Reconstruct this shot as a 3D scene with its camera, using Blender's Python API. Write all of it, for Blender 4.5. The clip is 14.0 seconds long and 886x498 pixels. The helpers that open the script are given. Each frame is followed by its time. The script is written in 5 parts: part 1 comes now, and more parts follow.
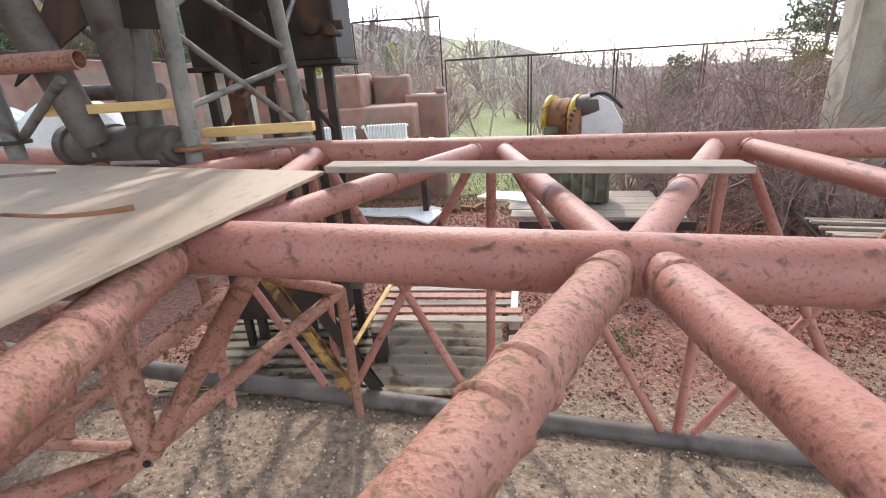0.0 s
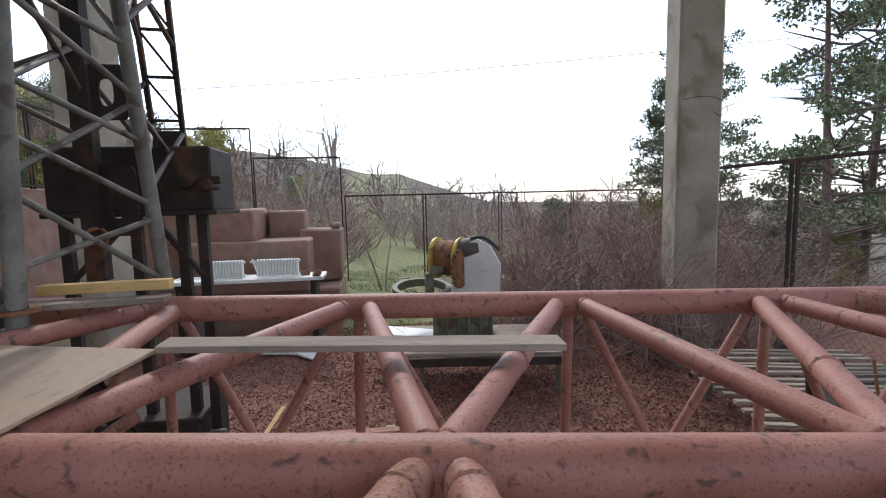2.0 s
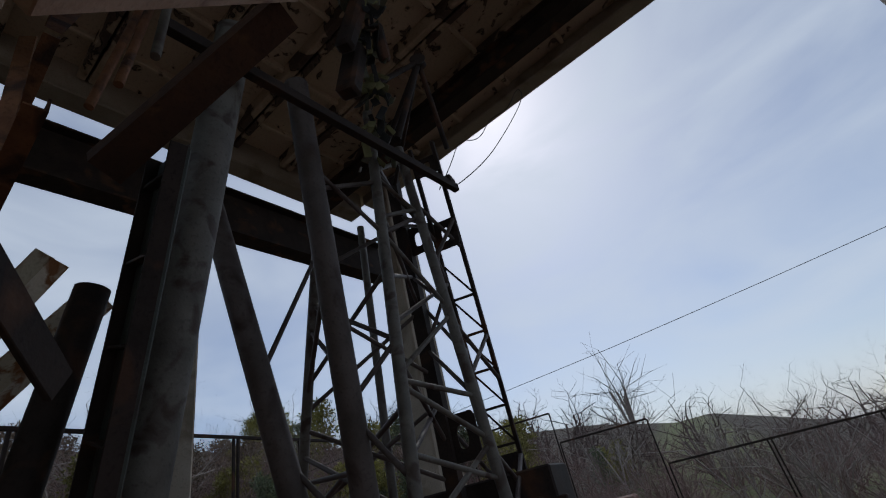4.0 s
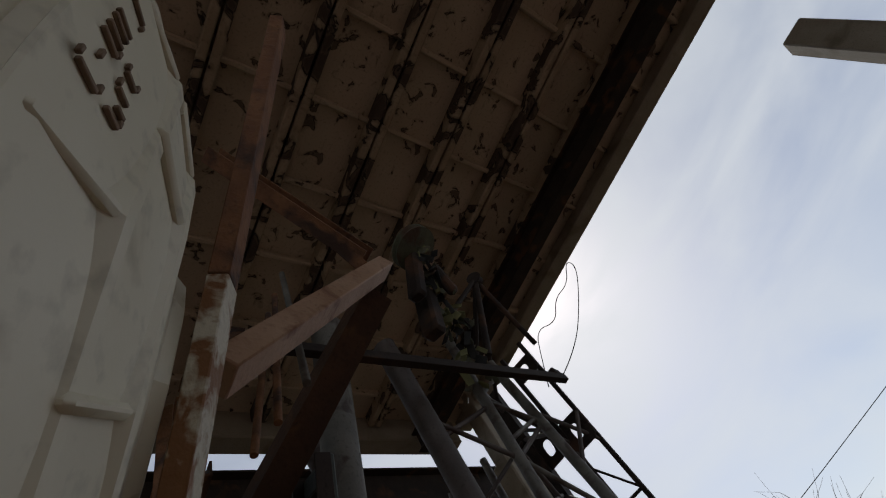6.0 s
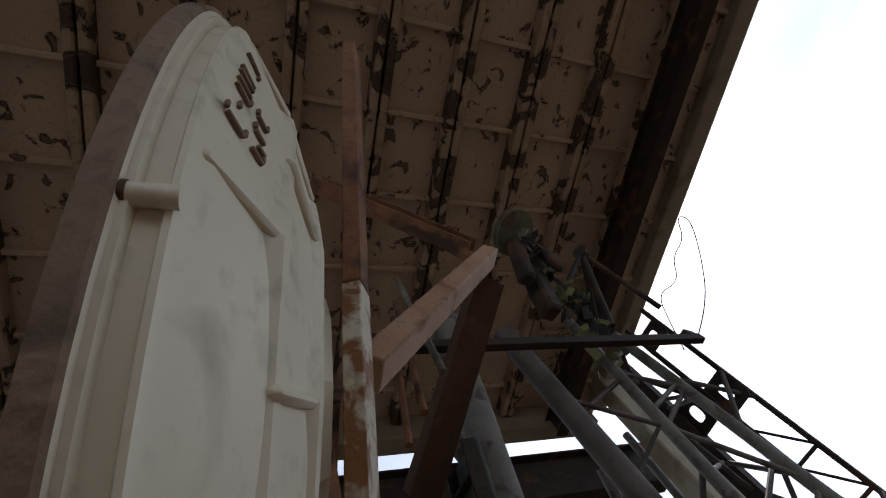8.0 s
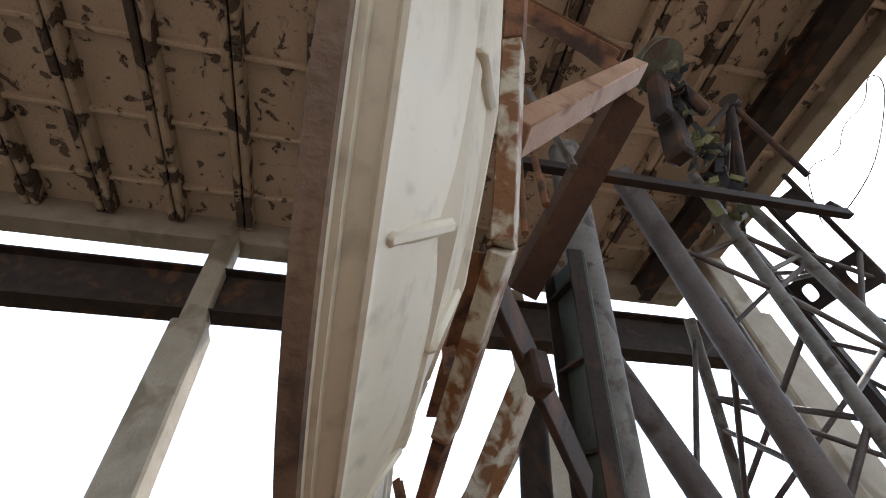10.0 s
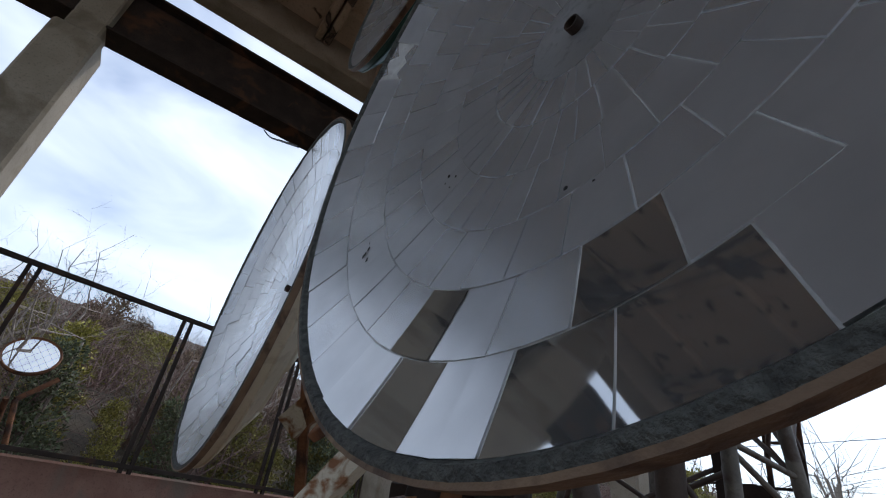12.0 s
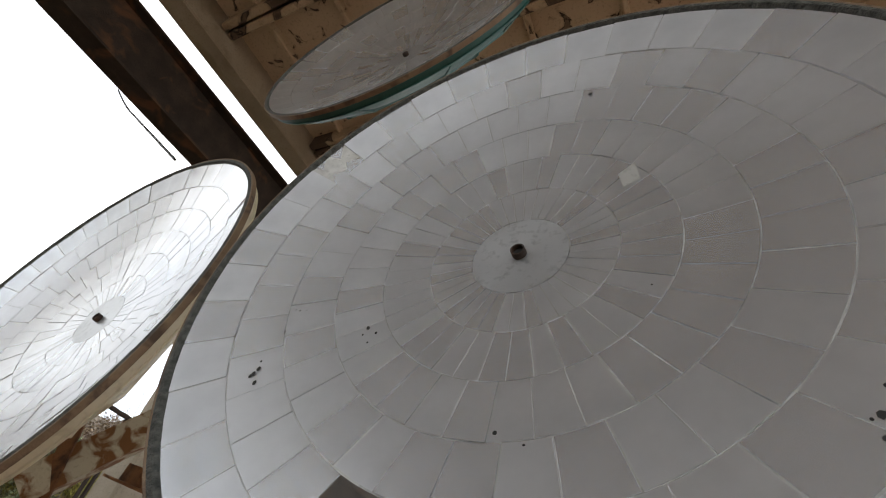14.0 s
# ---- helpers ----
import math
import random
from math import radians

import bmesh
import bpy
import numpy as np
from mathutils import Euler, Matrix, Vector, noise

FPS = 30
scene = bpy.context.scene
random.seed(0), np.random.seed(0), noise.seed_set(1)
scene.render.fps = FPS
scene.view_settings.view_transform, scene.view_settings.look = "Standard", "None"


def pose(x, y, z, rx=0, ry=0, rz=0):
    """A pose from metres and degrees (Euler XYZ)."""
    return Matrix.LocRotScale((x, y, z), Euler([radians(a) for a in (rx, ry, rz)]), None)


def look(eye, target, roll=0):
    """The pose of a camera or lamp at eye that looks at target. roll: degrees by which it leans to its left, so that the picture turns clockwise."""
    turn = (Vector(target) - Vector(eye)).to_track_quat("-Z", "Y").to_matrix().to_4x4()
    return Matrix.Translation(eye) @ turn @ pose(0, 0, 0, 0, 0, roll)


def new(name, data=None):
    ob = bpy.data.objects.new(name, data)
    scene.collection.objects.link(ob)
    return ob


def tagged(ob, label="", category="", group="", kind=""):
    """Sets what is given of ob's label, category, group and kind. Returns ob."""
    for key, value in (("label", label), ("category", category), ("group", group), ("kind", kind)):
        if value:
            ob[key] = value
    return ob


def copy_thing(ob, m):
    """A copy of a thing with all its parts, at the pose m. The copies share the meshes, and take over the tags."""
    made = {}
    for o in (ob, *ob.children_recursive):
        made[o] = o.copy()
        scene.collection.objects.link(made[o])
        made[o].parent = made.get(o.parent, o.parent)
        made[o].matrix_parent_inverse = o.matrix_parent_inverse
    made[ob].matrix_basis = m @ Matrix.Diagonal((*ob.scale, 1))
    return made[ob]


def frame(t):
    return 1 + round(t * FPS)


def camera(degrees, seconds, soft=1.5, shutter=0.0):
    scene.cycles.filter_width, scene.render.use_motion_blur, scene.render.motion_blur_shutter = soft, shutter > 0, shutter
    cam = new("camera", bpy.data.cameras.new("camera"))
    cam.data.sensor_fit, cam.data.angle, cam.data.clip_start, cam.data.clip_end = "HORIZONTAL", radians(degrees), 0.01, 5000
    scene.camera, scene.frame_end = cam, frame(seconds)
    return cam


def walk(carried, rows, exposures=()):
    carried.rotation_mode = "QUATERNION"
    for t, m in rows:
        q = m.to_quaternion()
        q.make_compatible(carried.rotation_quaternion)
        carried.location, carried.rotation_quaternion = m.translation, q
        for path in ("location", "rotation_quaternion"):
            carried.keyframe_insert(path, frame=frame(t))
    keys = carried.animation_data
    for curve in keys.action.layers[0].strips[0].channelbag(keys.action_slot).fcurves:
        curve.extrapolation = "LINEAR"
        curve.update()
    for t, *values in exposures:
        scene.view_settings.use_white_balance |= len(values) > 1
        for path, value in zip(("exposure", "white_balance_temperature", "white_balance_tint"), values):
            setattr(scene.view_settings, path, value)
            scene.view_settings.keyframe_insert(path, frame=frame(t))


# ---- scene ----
import functools
import itertools

cam = camera(87.1, 14.0, 1.1, 0.0)
PATH = [
    (0, 0.245, 0.118, 1.947, 69.58, 3.35, 3.2),
    (0.5, 0.307, 0.095, 1.946, 66.84, 1.97, -6.56),
    (1, 0.398, 0.089, 1.961, 68.66, -0.35, -12.87),
    (1.5, 0.479, 0.104, 2.022, 75.63, -1.47, -15.3),
    (2, 0.437, 0.1, 2.105, 84.12, 1.39, -8.09),
    (2.5, 0.352, 0.071, 2.206, 92.48, 3.93, 2.52),
    (3, 0.307, 0.013, 2.279, 101.11, 6.86, 12.67),
    (3.5, 0.252, 0.004, 2.304, 110.46, 9.3, 19.86),
    (4, 0.269, -0.006, 2.325, 120.0, 12.11, 27.25),
    (4.2, 0.285, -0.012, 2.329, 123.65, 13.51, 30.32),
    (6.3, 0.126, -0.17, 2.482, 154.78, 23.43, 52.62),
    (6.5, 0.125, -0.174, 2.484, 156.29, 23.1, 54.85),
    (7, 0.126, -0.175, 2.487, 158.47, 22.23, 60.45),
    (7.2, 0.126, -0.176, 2.487, 158.85, 21.43, 62.15),
    (9.3, 0.028, -0.195, 2.355, 147.33, 8.31, 68.8),
    (9.5, 0.009, -0.196, 2.354, 144.65, 6.7, 67.74),
    (10, -0.07, -0.235, 2.346, 138.26, 3.12, 64.77),
    (10.5, -0.179, -0.331, 2.351, 132, 1.22, 60.55),
    (11, -0.296, -0.4, 2.403, 124.69, -0.77, 54.5),
    (11.5, -0.362, -0.439, 2.434, 121.34, -4.11, 47.2),
    (12, -0.374, -0.469, 2.483, 120.45, -7.22, 40.64),
    (12.5, -0.416, -0.555, 2.538, 121.98, -8.69, 33.91),
    (13, -0.466, -0.613, 2.554, 124.65, -9.72, 26.19),
    (13.5, -0.47, -0.668, 2.581, 127.86, -11.25, 17.4),
    (14, -0.488, -0.726, 2.605, 131.59, -11.59, 11.26),
]
EXPO = [(0.0, 1.05, 6700, 10), (1.0, 0.9, 6500, 10), (1.5, 0.95, 6500, 10), (2.0, -0.05, 6500, 10), (2.5, -1.55, 6900, 10), (3.0, -2.0, 6100, 10), (4.2, -2.0, 6100, 10), (6.3, -1.75, 7000, 10), (7.2, -1.7, 7100, 10), (8.4, -0.2, 6500, 10), (9.3, 0.8, 6900, 10), (10.0, 0.5, 6700, 10), (10.5, -0.3, 6400, 10), (11.0, -0.75, 6300, 10), (12.0, -0.85, 6300, 10), (12.5, -0.5, 6700, 10), (13.0, -0.2, 7200, 10), (14.0, 0.3, 8000, 10)]
walk(cam, [(t, pose(x, y, z, rx, ry, rz)) for t, x, y, z, rx, ry, rz in PATH], EXPO)

# ---- light ----
SUN_EL, SUN_AZ = 44.0, -8.0
world = bpy.data.worlds.new("world")
scene.world = world
world.use_nodes = True
nt = world.node_tree
nt.nodes.clear()
w_out = nt.nodes.new("ShaderNodeOutputWorld")
w_bg = nt.nodes.new("ShaderNodeBackground")
w_sky = nt.nodes.new("ShaderNodeTexSky")
w_sky.sky_type, w_sky.sun_disc = "NISHITA", False
w_sky.sun_elevation, w_sky.sun_rotation = radians(SUN_EL), radians(SUN_AZ)
w_geo = nt.nodes.new("ShaderNodeTexCoord")
w_map = nt.nodes.new("ShaderNodeMapping")
w_map.inputs["Scale"].default_value = (1.0, 1.0, 2.6)
w_map.inputs["Rotation"].default_value = (0.2, 0.1, 0.5)
w_noise = nt.nodes.new("ShaderNodeTexNoise")
w_noise.inputs["Scale"].default_value, w_noise.inputs["Detail"].default_value = 2.6, 9.0
w_noise.inputs["Distortion"].default_value = 0.5
w_ramp = nt.nodes.new("ShaderNodeValToRGB")
w_ramp.color_ramp.elements[0].position, w_ramp.color_ramp.elements[0].color = 0.36, (0.28, 0.28, 0.28, 1)
w_ramp.color_ramp.elements[1].position, w_ramp.color_ramp.elements[1].color = 0.78, (0.88, 0.88, 0.88, 1)
w_dim = nt.nodes.new("ShaderNodeMix")
w_dim.data_type, w_dim.blend_type = "RGBA", "MULTIPLY"
w_dim.inputs["Factor"].default_value = 1.0
w_dim.inputs[7].default_value = (0.275, 0.285, 0.31, 1)
w_mix = nt.nodes.new("ShaderNodeMix")
w_mix.data_type = "RGBA"
w_mix.inputs[7].default_value = (2.35, 2.55, 2.78, 1)
nt.links.new(w_geo.outputs["Generated"], w_map.inputs["Vector"])
nt.links.new(w_map.outputs["Vector"], w_noise.inputs["Vector"])
nt.links.new(w_noise.outputs["Fac"], w_ramp.inputs["Fac"])
nt.links.new(w_sky.outputs["Color"], w_dim.inputs[6])
nt.links.new(w_ramp.outputs["Color"], w_mix.inputs["Factor"])
nt.links.new(w_dim.outputs[2], w_mix.inputs[6])
nt.links.new(w_mix.outputs[2], w_bg.inputs["Color"])
nt.links.new(w_bg.outputs["Background"], w_out.inputs["Surface"])

sun_data = bpy.data.lights.new("sun", "SUN")
sun_data.energy, sun_data.angle, sun_data.color = 1.85, radians(1.4), (1.0, 0.95, 0.88)
sun = new("sun", sun_data)
sun_dir = Vector((math.sin(radians(SUN_AZ)) * math.cos(radians(SUN_EL)), math.cos(radians(SUN_AZ)) * math.cos(radians(SUN_EL)), math.sin(radians(SUN_EL))))
sun.matrix_basis = look(sun_dir * 60, (0, 0, 0))


# ---- materials ----
def mat(name, c1, c2, rough=0.6, metal=0.0, scale=6.0, bump=0.15, stain=None, amount=0.45, stain_scale=2.0, fine=60.0, jitter=0.0, stretch=(1, 1, 1), spec=0.4, island=0.0, edge=None, grain=0.85):
    m = bpy.data.materials.new(name)
    m.use_nodes = True
    t = m.node_tree
    b = t.nodes["Principled BSDF"]
    b.inputs["Metallic"].default_value = metal
    b.inputs["Specular IOR Level"].default_value = spec
    co = t.nodes.new("ShaderNodeTexCoord")
    mp = t.nodes.new("ShaderNodeMapping")
    mp.inputs["Scale"].default_value = stretch
    t.links.new(co.outputs["Object"], mp.inputs["Vector"])

    def noise_tex(s, d=6.0, dist=0.0):
        n = t.nodes.new("ShaderNodeTexNoise")
        n.inputs["Scale"].default_value, n.inputs["Detail"].default_value, n.inputs["Distortion"].default_value = s, d, dist
        t.links.new(mp.outputs["Vector"], n.inputs["Vector"])
        return n

    def blend(fac, a, c, kind="MIX"):
        x = t.nodes.new("ShaderNodeMix")
        x.data_type, x.blend_type = "RGBA", kind
        if isinstance(fac, float):
            x.inputs["Factor"].default_value = fac
        else:
            t.links.new(fac, x.inputs["Factor"])
        for k, v in ((6, a), (7, c)):
            if isinstance(v, tuple):
                x.inputs[k].default_value = (*v, 1)
            else:
                t.links.new(v, x.inputs[k])
        return x.outputs[2]

    def ramp(src, lo, hi):
        r = t.nodes.new("ShaderNodeMapRange")
        r.inputs["From Min"].default_value, r.inputs["From Max"].default_value = lo, hi
        t.links.new(src, r.inputs["Value"])
        return r.outputs["Result"]

    n1, n2 = noise_tex(scale), noise_tex(fine, 4.0)
    col = blend(ramp(n1.outputs["Fac"], 0.35, 0.68), c1, c2)
    dark = tuple(v * 0.62 for v in c1)
    col = blend(ramp(n2.outputs["Fac"], 0.55, grain), col, dark)
    rgh = ramp(n1.outputs["Fac"], -1.2, 1.6)
    if stain:
        n3 = noise_tex(stain_scale, 9.0, 0.6)
        f = ramp(n3.outputs["Fac"], 1.0 - amount - 0.06, 1.0 - amount + 0.05)
        col = blend(f, col, stain)
        if edge:
            lip = ramp(n3.outputs["Fac"], 1.0 - amount - 0.012, 1.0 - amount)
            back = ramp(n3.outputs["Fac"], 1.0 - amount + 0.035, 1.0 - amount + 0.012)
            both = t.nodes.new("ShaderNodeMath")
            both.operation = "MULTIPLY"
            t.links.new(lip, both.inputs[0])
            t.links.new(back, both.inputs[1])
            col = blend(both.outputs[0], col, edge)
    if jitter:
        oi = t.nodes.new("ShaderNodeObjectInfo")
        hv = t.nodes.new("ShaderNodeHueSaturation")
        t.links.new(col, hv.inputs["Color"])
        rr = t.nodes.new("ShaderNodeMapRange")
        rr.inputs["To Min"].default_value, rr.inputs["To Max"].default_value = 1.0 - jitter, 1.0 + jitter
        t.links.new(oi.outputs["Random"], rr.inputs["Value"])
        t.links.new(rr.outputs["Result"], hv.inputs["Value"])
        col = hv.outputs["Color"]
    if island:
        gi = t.nodes.new("ShaderNodeNewGeometry")
        hi = t.nodes.new("ShaderNodeHueSaturation")
        t.links.new(col, hi.inputs["Color"])
        ri = t.nodes.new("ShaderNodeMapRange")
        ri.inputs["To Min"].default_value, ri.inputs["To Max"].default_value = 1.0 - island, 1.0 + island
        t.links.new(gi.outputs["Random Per Island"], ri.inputs["Value"])
        t.links.new(ri.outputs["Result"], hi.inputs["Value"])
        col = hi.outputs["Color"]
    t.links.new(col, b.inputs["Base Color"])
    rm = t.nodes.new("ShaderNodeMath")
    rm.operation = "MULTIPLY_ADD"
    t.links.new(n1.outputs["Fac"], rm.inputs[0])
    rm.inputs[1].default_value, rm.inputs[2].default_value = 0.25, rough - 0.12
    t.links.new(rm.outputs[0], b.inputs["Roughness"])
    if bump:
        bp = t.nodes.new("ShaderNodeBump")
        bp.inputs["Strength"].default_value, bp.inputs["Distance"].default_value = bump, 0.01
        ad = t.nodes.new("ShaderNodeMath")
        ad.operation = "ADD"
        t.links.new(n1.outputs["Fac"], ad.inputs[0])
        t.links.new(n2.outputs["Fac"], ad.inputs[1])
        t.links.new(ad.outputs[0], bp.inputs["Height"])
        t.links.new(bp.outputs["Normal"], b.inputs["Normal"])
    return m


PINK = mat("pink_paint", (0.31, 0.118, 0.088), (0.40, 0.185, 0.145), 0.55, scale=4, bump=0.2, stain=(0.12, 0.06, 0.042), amount=0.35, stain_scale=26.0, fine=120, grain=0.72)
PINK_WORN = mat("pink_worn", (0.30, 0.125, 0.09), (0.39, 0.20, 0.15), 0.68, scale=7, bump=0.5, stain=(0.17, 0.088, 0.043), amount=0.405, stain_scale=36.0, fine=120, grain=0.66)
GREY_BROWN = mat("dull_grey_brown_paint", (0.075, 0.058, 0.05), (0.13, 0.105, 0.095), 0.6, scale=5, bump=0.2, stain=(0.05, 0.03, 0.025), amount=0.4, stain_scale=4)
DARK_STEEL = mat("dark_steel", (0.028, 0.021, 0.018), (0.052, 0.038, 0.032), 0.7, spec=0.2, scale=5, bump=0.2, stain=(0.10, 0.05, 0.03), amount=0.38, stain_scale=3)
GREY_PIPE = mat("grey_pipe_paint", (0.11, 0.10, 0.085), (0.19, 0.175, 0.15), 0.55, scale=7, bump=0.2, stain=(0.07, 0.05, 0.04), amount=0.42, stain_scale=8)
RUST = mat("rust", (0.16, 0.065, 0.03), (0.26, 0.12, 0.055), 0.8, scale=9, bump=0.5, stain=(0.06, 0.03, 0.02), amount=0.42, stain_scale=6)
DARK_RED = mat("dark_red_primer", (0.05, 0.023, 0.013), (0.09, 0.042, 0.022), 0.75, scale=6, bump=0.3, stain=(0.13, 0.062, 0.026), amount=0.34, stain_scale=5)
GREEN_STEEL = mat("dark_green_steel", (0.035, 0.042, 0.036), (0.065, 0.075, 0.064), 0.6, scale=5, bump=0.25, stain=(0.035, 0.028, 0.022), amount=0.42, stain_scale=4)
KHAKI = mat("khaki_net", (0.17, 0.165, 0.075), (0.24, 0.23, 0.11), 0.85, scale=12, bump=0.2)
RUST_FACE = mat("pale_rusted_brown", (0.34, 0.19, 0.11), (0.42, 0.26, 0.17), 0.65, scale=5, bump=0.25, stain=(0.20, 0.09, 0.05), amount=0.4, stain_scale=7)
RUST_WHITE = mat("rusting_cream_paint", (0.48, 0.43, 0.33), (0.55, 0.50, 0.40), 0.6, scale=6, bump=0.35, stain=(0.20, 0.085, 0.03), amount=0.49, stain_scale=15)
CREAM = mat("cream_paint", (0.62, 0.56, 0.42), (0.68, 0.63, 0.50), 0.45, scale=3, bump=0.06, stain=(0.42, 0.36, 0.25), amount=0.3, stain_scale=5, fine=25)
RIM_BROWN = mat("brown_rim", (0.16, 0.105, 0.068), (0.23, 0.155, 0.10), 0.75, scale=10, bump=0.4, stain=(0.085, 0.055, 0.04), amount=0.40, stain_scale=11)
PUTTY = mat("old_putty", (0.045, 0.047, 0.045), (0.11, 0.115, 0.105), 0.85, scale=60, bump=0.9, fine=160)
CONCRETE = mat("concrete", (0.29, 0.25, 0.195), (0.38, 0.33, 0.265), 0.85, scale=2.5, bump=0.35, stain=(0.20, 0.165, 0.12), amount=0.4, stain_scale=1.6, fine=50)
ROOF_CON = mat("peeling_roof_paint", (0.50, 0.40, 0.29), (0.56, 0.46, 0.34), 0.8, scale=2.0, bump=0.3, stain=(0.15, 0.115, 0.085), amount=0.365, stain_scale=5.2, fine=30, edge=(0.045, 0.033, 0.026))
ROOF_RIB = mat("stained_roof_rib", (0.36, 0.275, 0.19), (0.46, 0.365, 0.265), 0.8, scale=2.5, bump=0.4, stain=(0.075, 0.052, 0.04), amount=0.47, stain_scale=2.6, fine=30, edge=(0.03, 0.022, 0.018))
RUST_YEL = mat("rusted_yellow_paint", (0.30, 0.17, 0.045), (0.40, 0.25, 0.07), 0.7, scale=8, bump=0.3, stain=(0.10, 0.05, 0.03), amount=0.5, stain_scale=9)
WOOD = mat("weathered_wood", (0.24, 0.19, 0.15), (0.34, 0.28, 0.23), 0.8, scale=9, bump=0.4, stretch=(0.25, 1, 1), stain=(0.14, 0.11, 0.09), amount=0.4)
NEW_WOOD = mat("yellow_wood", (0.55, 0.34, 0.13), (0.62, 0.42, 0.18), 0.65, scale=9, bump=0.2, stretch=(0.2, 1, 1))
PLYWOOD = mat("plywood", (0.29, 0.21, 0.148), (0.36, 0.27, 0.20), 0.6, scale=3, bump=0.12, stretch=(1, 0.3, 1), stain=(0.22, 0.17, 0.13), amount=0.35)
BRICK_RED = mat("red_blocks", (0.225, 0.118, 0.088), (0.31, 0.185, 0.145), 0.85, scale=4, bump=0.5, stain=(0.20, 0.15, 0.12), amount=0.42, stain_scale=2)
WHITE_PAINT = mat("white_paint", (0.66, 0.66, 0.64), (0.76, 0.76, 0.74), 0.5, scale=5, bump=0.1, stain=(0.25, 0.12, 0.08), amount=0.28, stain_scale=7)
YELLOW = mat("yellow_paint", (0.50, 0.33, 0.06), (0.58, 0.42, 0.10), 0.5, scale=6, bump=0.2, stain=(0.14, 0.08, 0.04), amount=0.42, stain_scale=8)
OLIVE = mat("grey_green_paint", (0.09, 0.095, 0.06), (0.17, 0.175, 0.12), 0.6, scale=8, bump=0.3, stain=(0.10, 0.06, 0.04), amount=0.42, stain_scale=7)
GREEN_DARK = mat("green_paint", (0.02, 0.09, 0.08), (0.03, 0.12, 0.11), 0.5, scale=6)
TEAL = mat("pale_blue_paint", (0.32, 0.42, 0.44), (0.42, 0.52, 0.53), 0.5, scale=3, bump=0.1, stain=(0.25, 0.2, 0.18), amount=0.35)
# black for stain spots, and for shade painted inside openings
BLACK = mat("black_hole_shade_and_spots", (0.012, 0.012, 0.012), (0.02, 0.02, 0.02), 0.7, bump=0)
BARK = mat("bare_branches", (0.12, 0.085, 0.075), (0.20, 0.145, 0.13), 0.9, scale=12, bump=0.3)
BARK_PALE = mat("pale_branches", (0.26, 0.22, 0.19), (0.36, 0.31, 0.27), 0.9, scale=12, bump=0.2)
LEAF = mat("pine_needles", (0.115, 0.145, 0.08), (0.185, 0.215, 0.125), 0.7, scale=3, bump=0, jitter=0.35, island=0.4)
LEAF_YEL = mat("spring_leaves", (0.22, 0.205, 0.045), (0.32, 0.285, 0.075), 0.7, scale=3, bump=0, jitter=0.35, island=0.4)
STONE = mat("gravel_stones", (0.24, 0.18, 0.135), (0.38, 0.305, 0.24), 0.9, scale=40, bump=0.3, island=0.65)
REDSTONE = mat("red_rubble", (0.19, 0.07, 0.05), (0.31, 0.15, 0.115), 0.9, scale=30, bump=0.3, island=0.65)
CABLE = mat("cable", (0.02, 0.02, 0.02), (0.04, 0.04, 0.04), 0.6, bump=0)
GRASS = mat("grass_blades", (0.06, 0.11, 0.02), (0.11, 0.17, 0.04), 0.8, scale=2, bump=0, island=0.4)
BLUE = mat("blue_plastic", (0.02, 0.10, 0.45), (0.03, 0.13, 0.55), 0.35, bump=0)
DRY = mat("dry_needles", (0.28, 0.20, 0.125), (0.38, 0.285, 0.18), 0.9, scale=30, bump=0)


# ---- helpers for meshes ----
def world_of(ob):
    return world_of(ob.parent) @ ob.matrix_parent_inverse @ ob.matrix_basis if ob.parent else ob.matrix_basis.copy()


def mesh_of(name, bm, material, smooth=False):
    me = bpy.data.meshes.new(name)
    bm.to_mesh(me)
    bm.free()
    me.materials.append(material)
    if smooth:
        me.polygons.foreach_set("use_smooth", [True] * len(me.polygons))
        me.set_sharp_from_angle(angle=radians(40))
    return me


def part(name, bm, material, parent, label="", smooth=True):
    ob = new(name, mesh_of(name, bm, material, smooth) if isinstance(bm, bmesh.types.BMesh) else bm)
    ob.parent = parent
    ob.matrix_parent_inverse = world_of(parent).inverted()
    return tagged(ob, label)


def thing(name, at, label, category, group="", kind=""):
    ob = new(name)
    ob.empty_display_size = 0.1
    ob.matrix_basis = Matrix.Translation(at)
    return tagged(ob, label, category, group, kind)


def single(name, bm, material, label, category="", group="", kind="", smooth=True):
    return tagged(new(name, mesh_of(name, bm, material, smooth)), label, category, group, kind)


def tube(bm, p, q, r, seg=14, r2=None, cap=True):
    p, q = Vector(p), Vector(q)
    d = q - p
    m = Matrix.Translation((p + q) / 2) @ d.to_track_quat("Z", "Y").to_matrix().to_4x4()
    bmesh.ops.create_cone(bm, cap_ends=cap, segments=seg, radius1=r, radius2=r if r2 is None else r2, depth=d.length, matrix=m)
    return bm


def pipe(p, q, r, seg=16, r2=None):
    return tube(bmesh.new(), p, q, r, seg, r2)


def hollow(p, q, r, wall=0.008, seg=20):
    """An open pipe with a wall, from p to q."""
    p, q = Vector(p), Vector(q)
    m = Matrix.Translation(p) @ (q - p).to_track_quat("Z", "Y").to_matrix().to_4x4()
    n = (q - p).length
    return lathe([(r, 0), (r, n), (r - wall, n), (r - wall, 0), (r, 0)], seg, m)


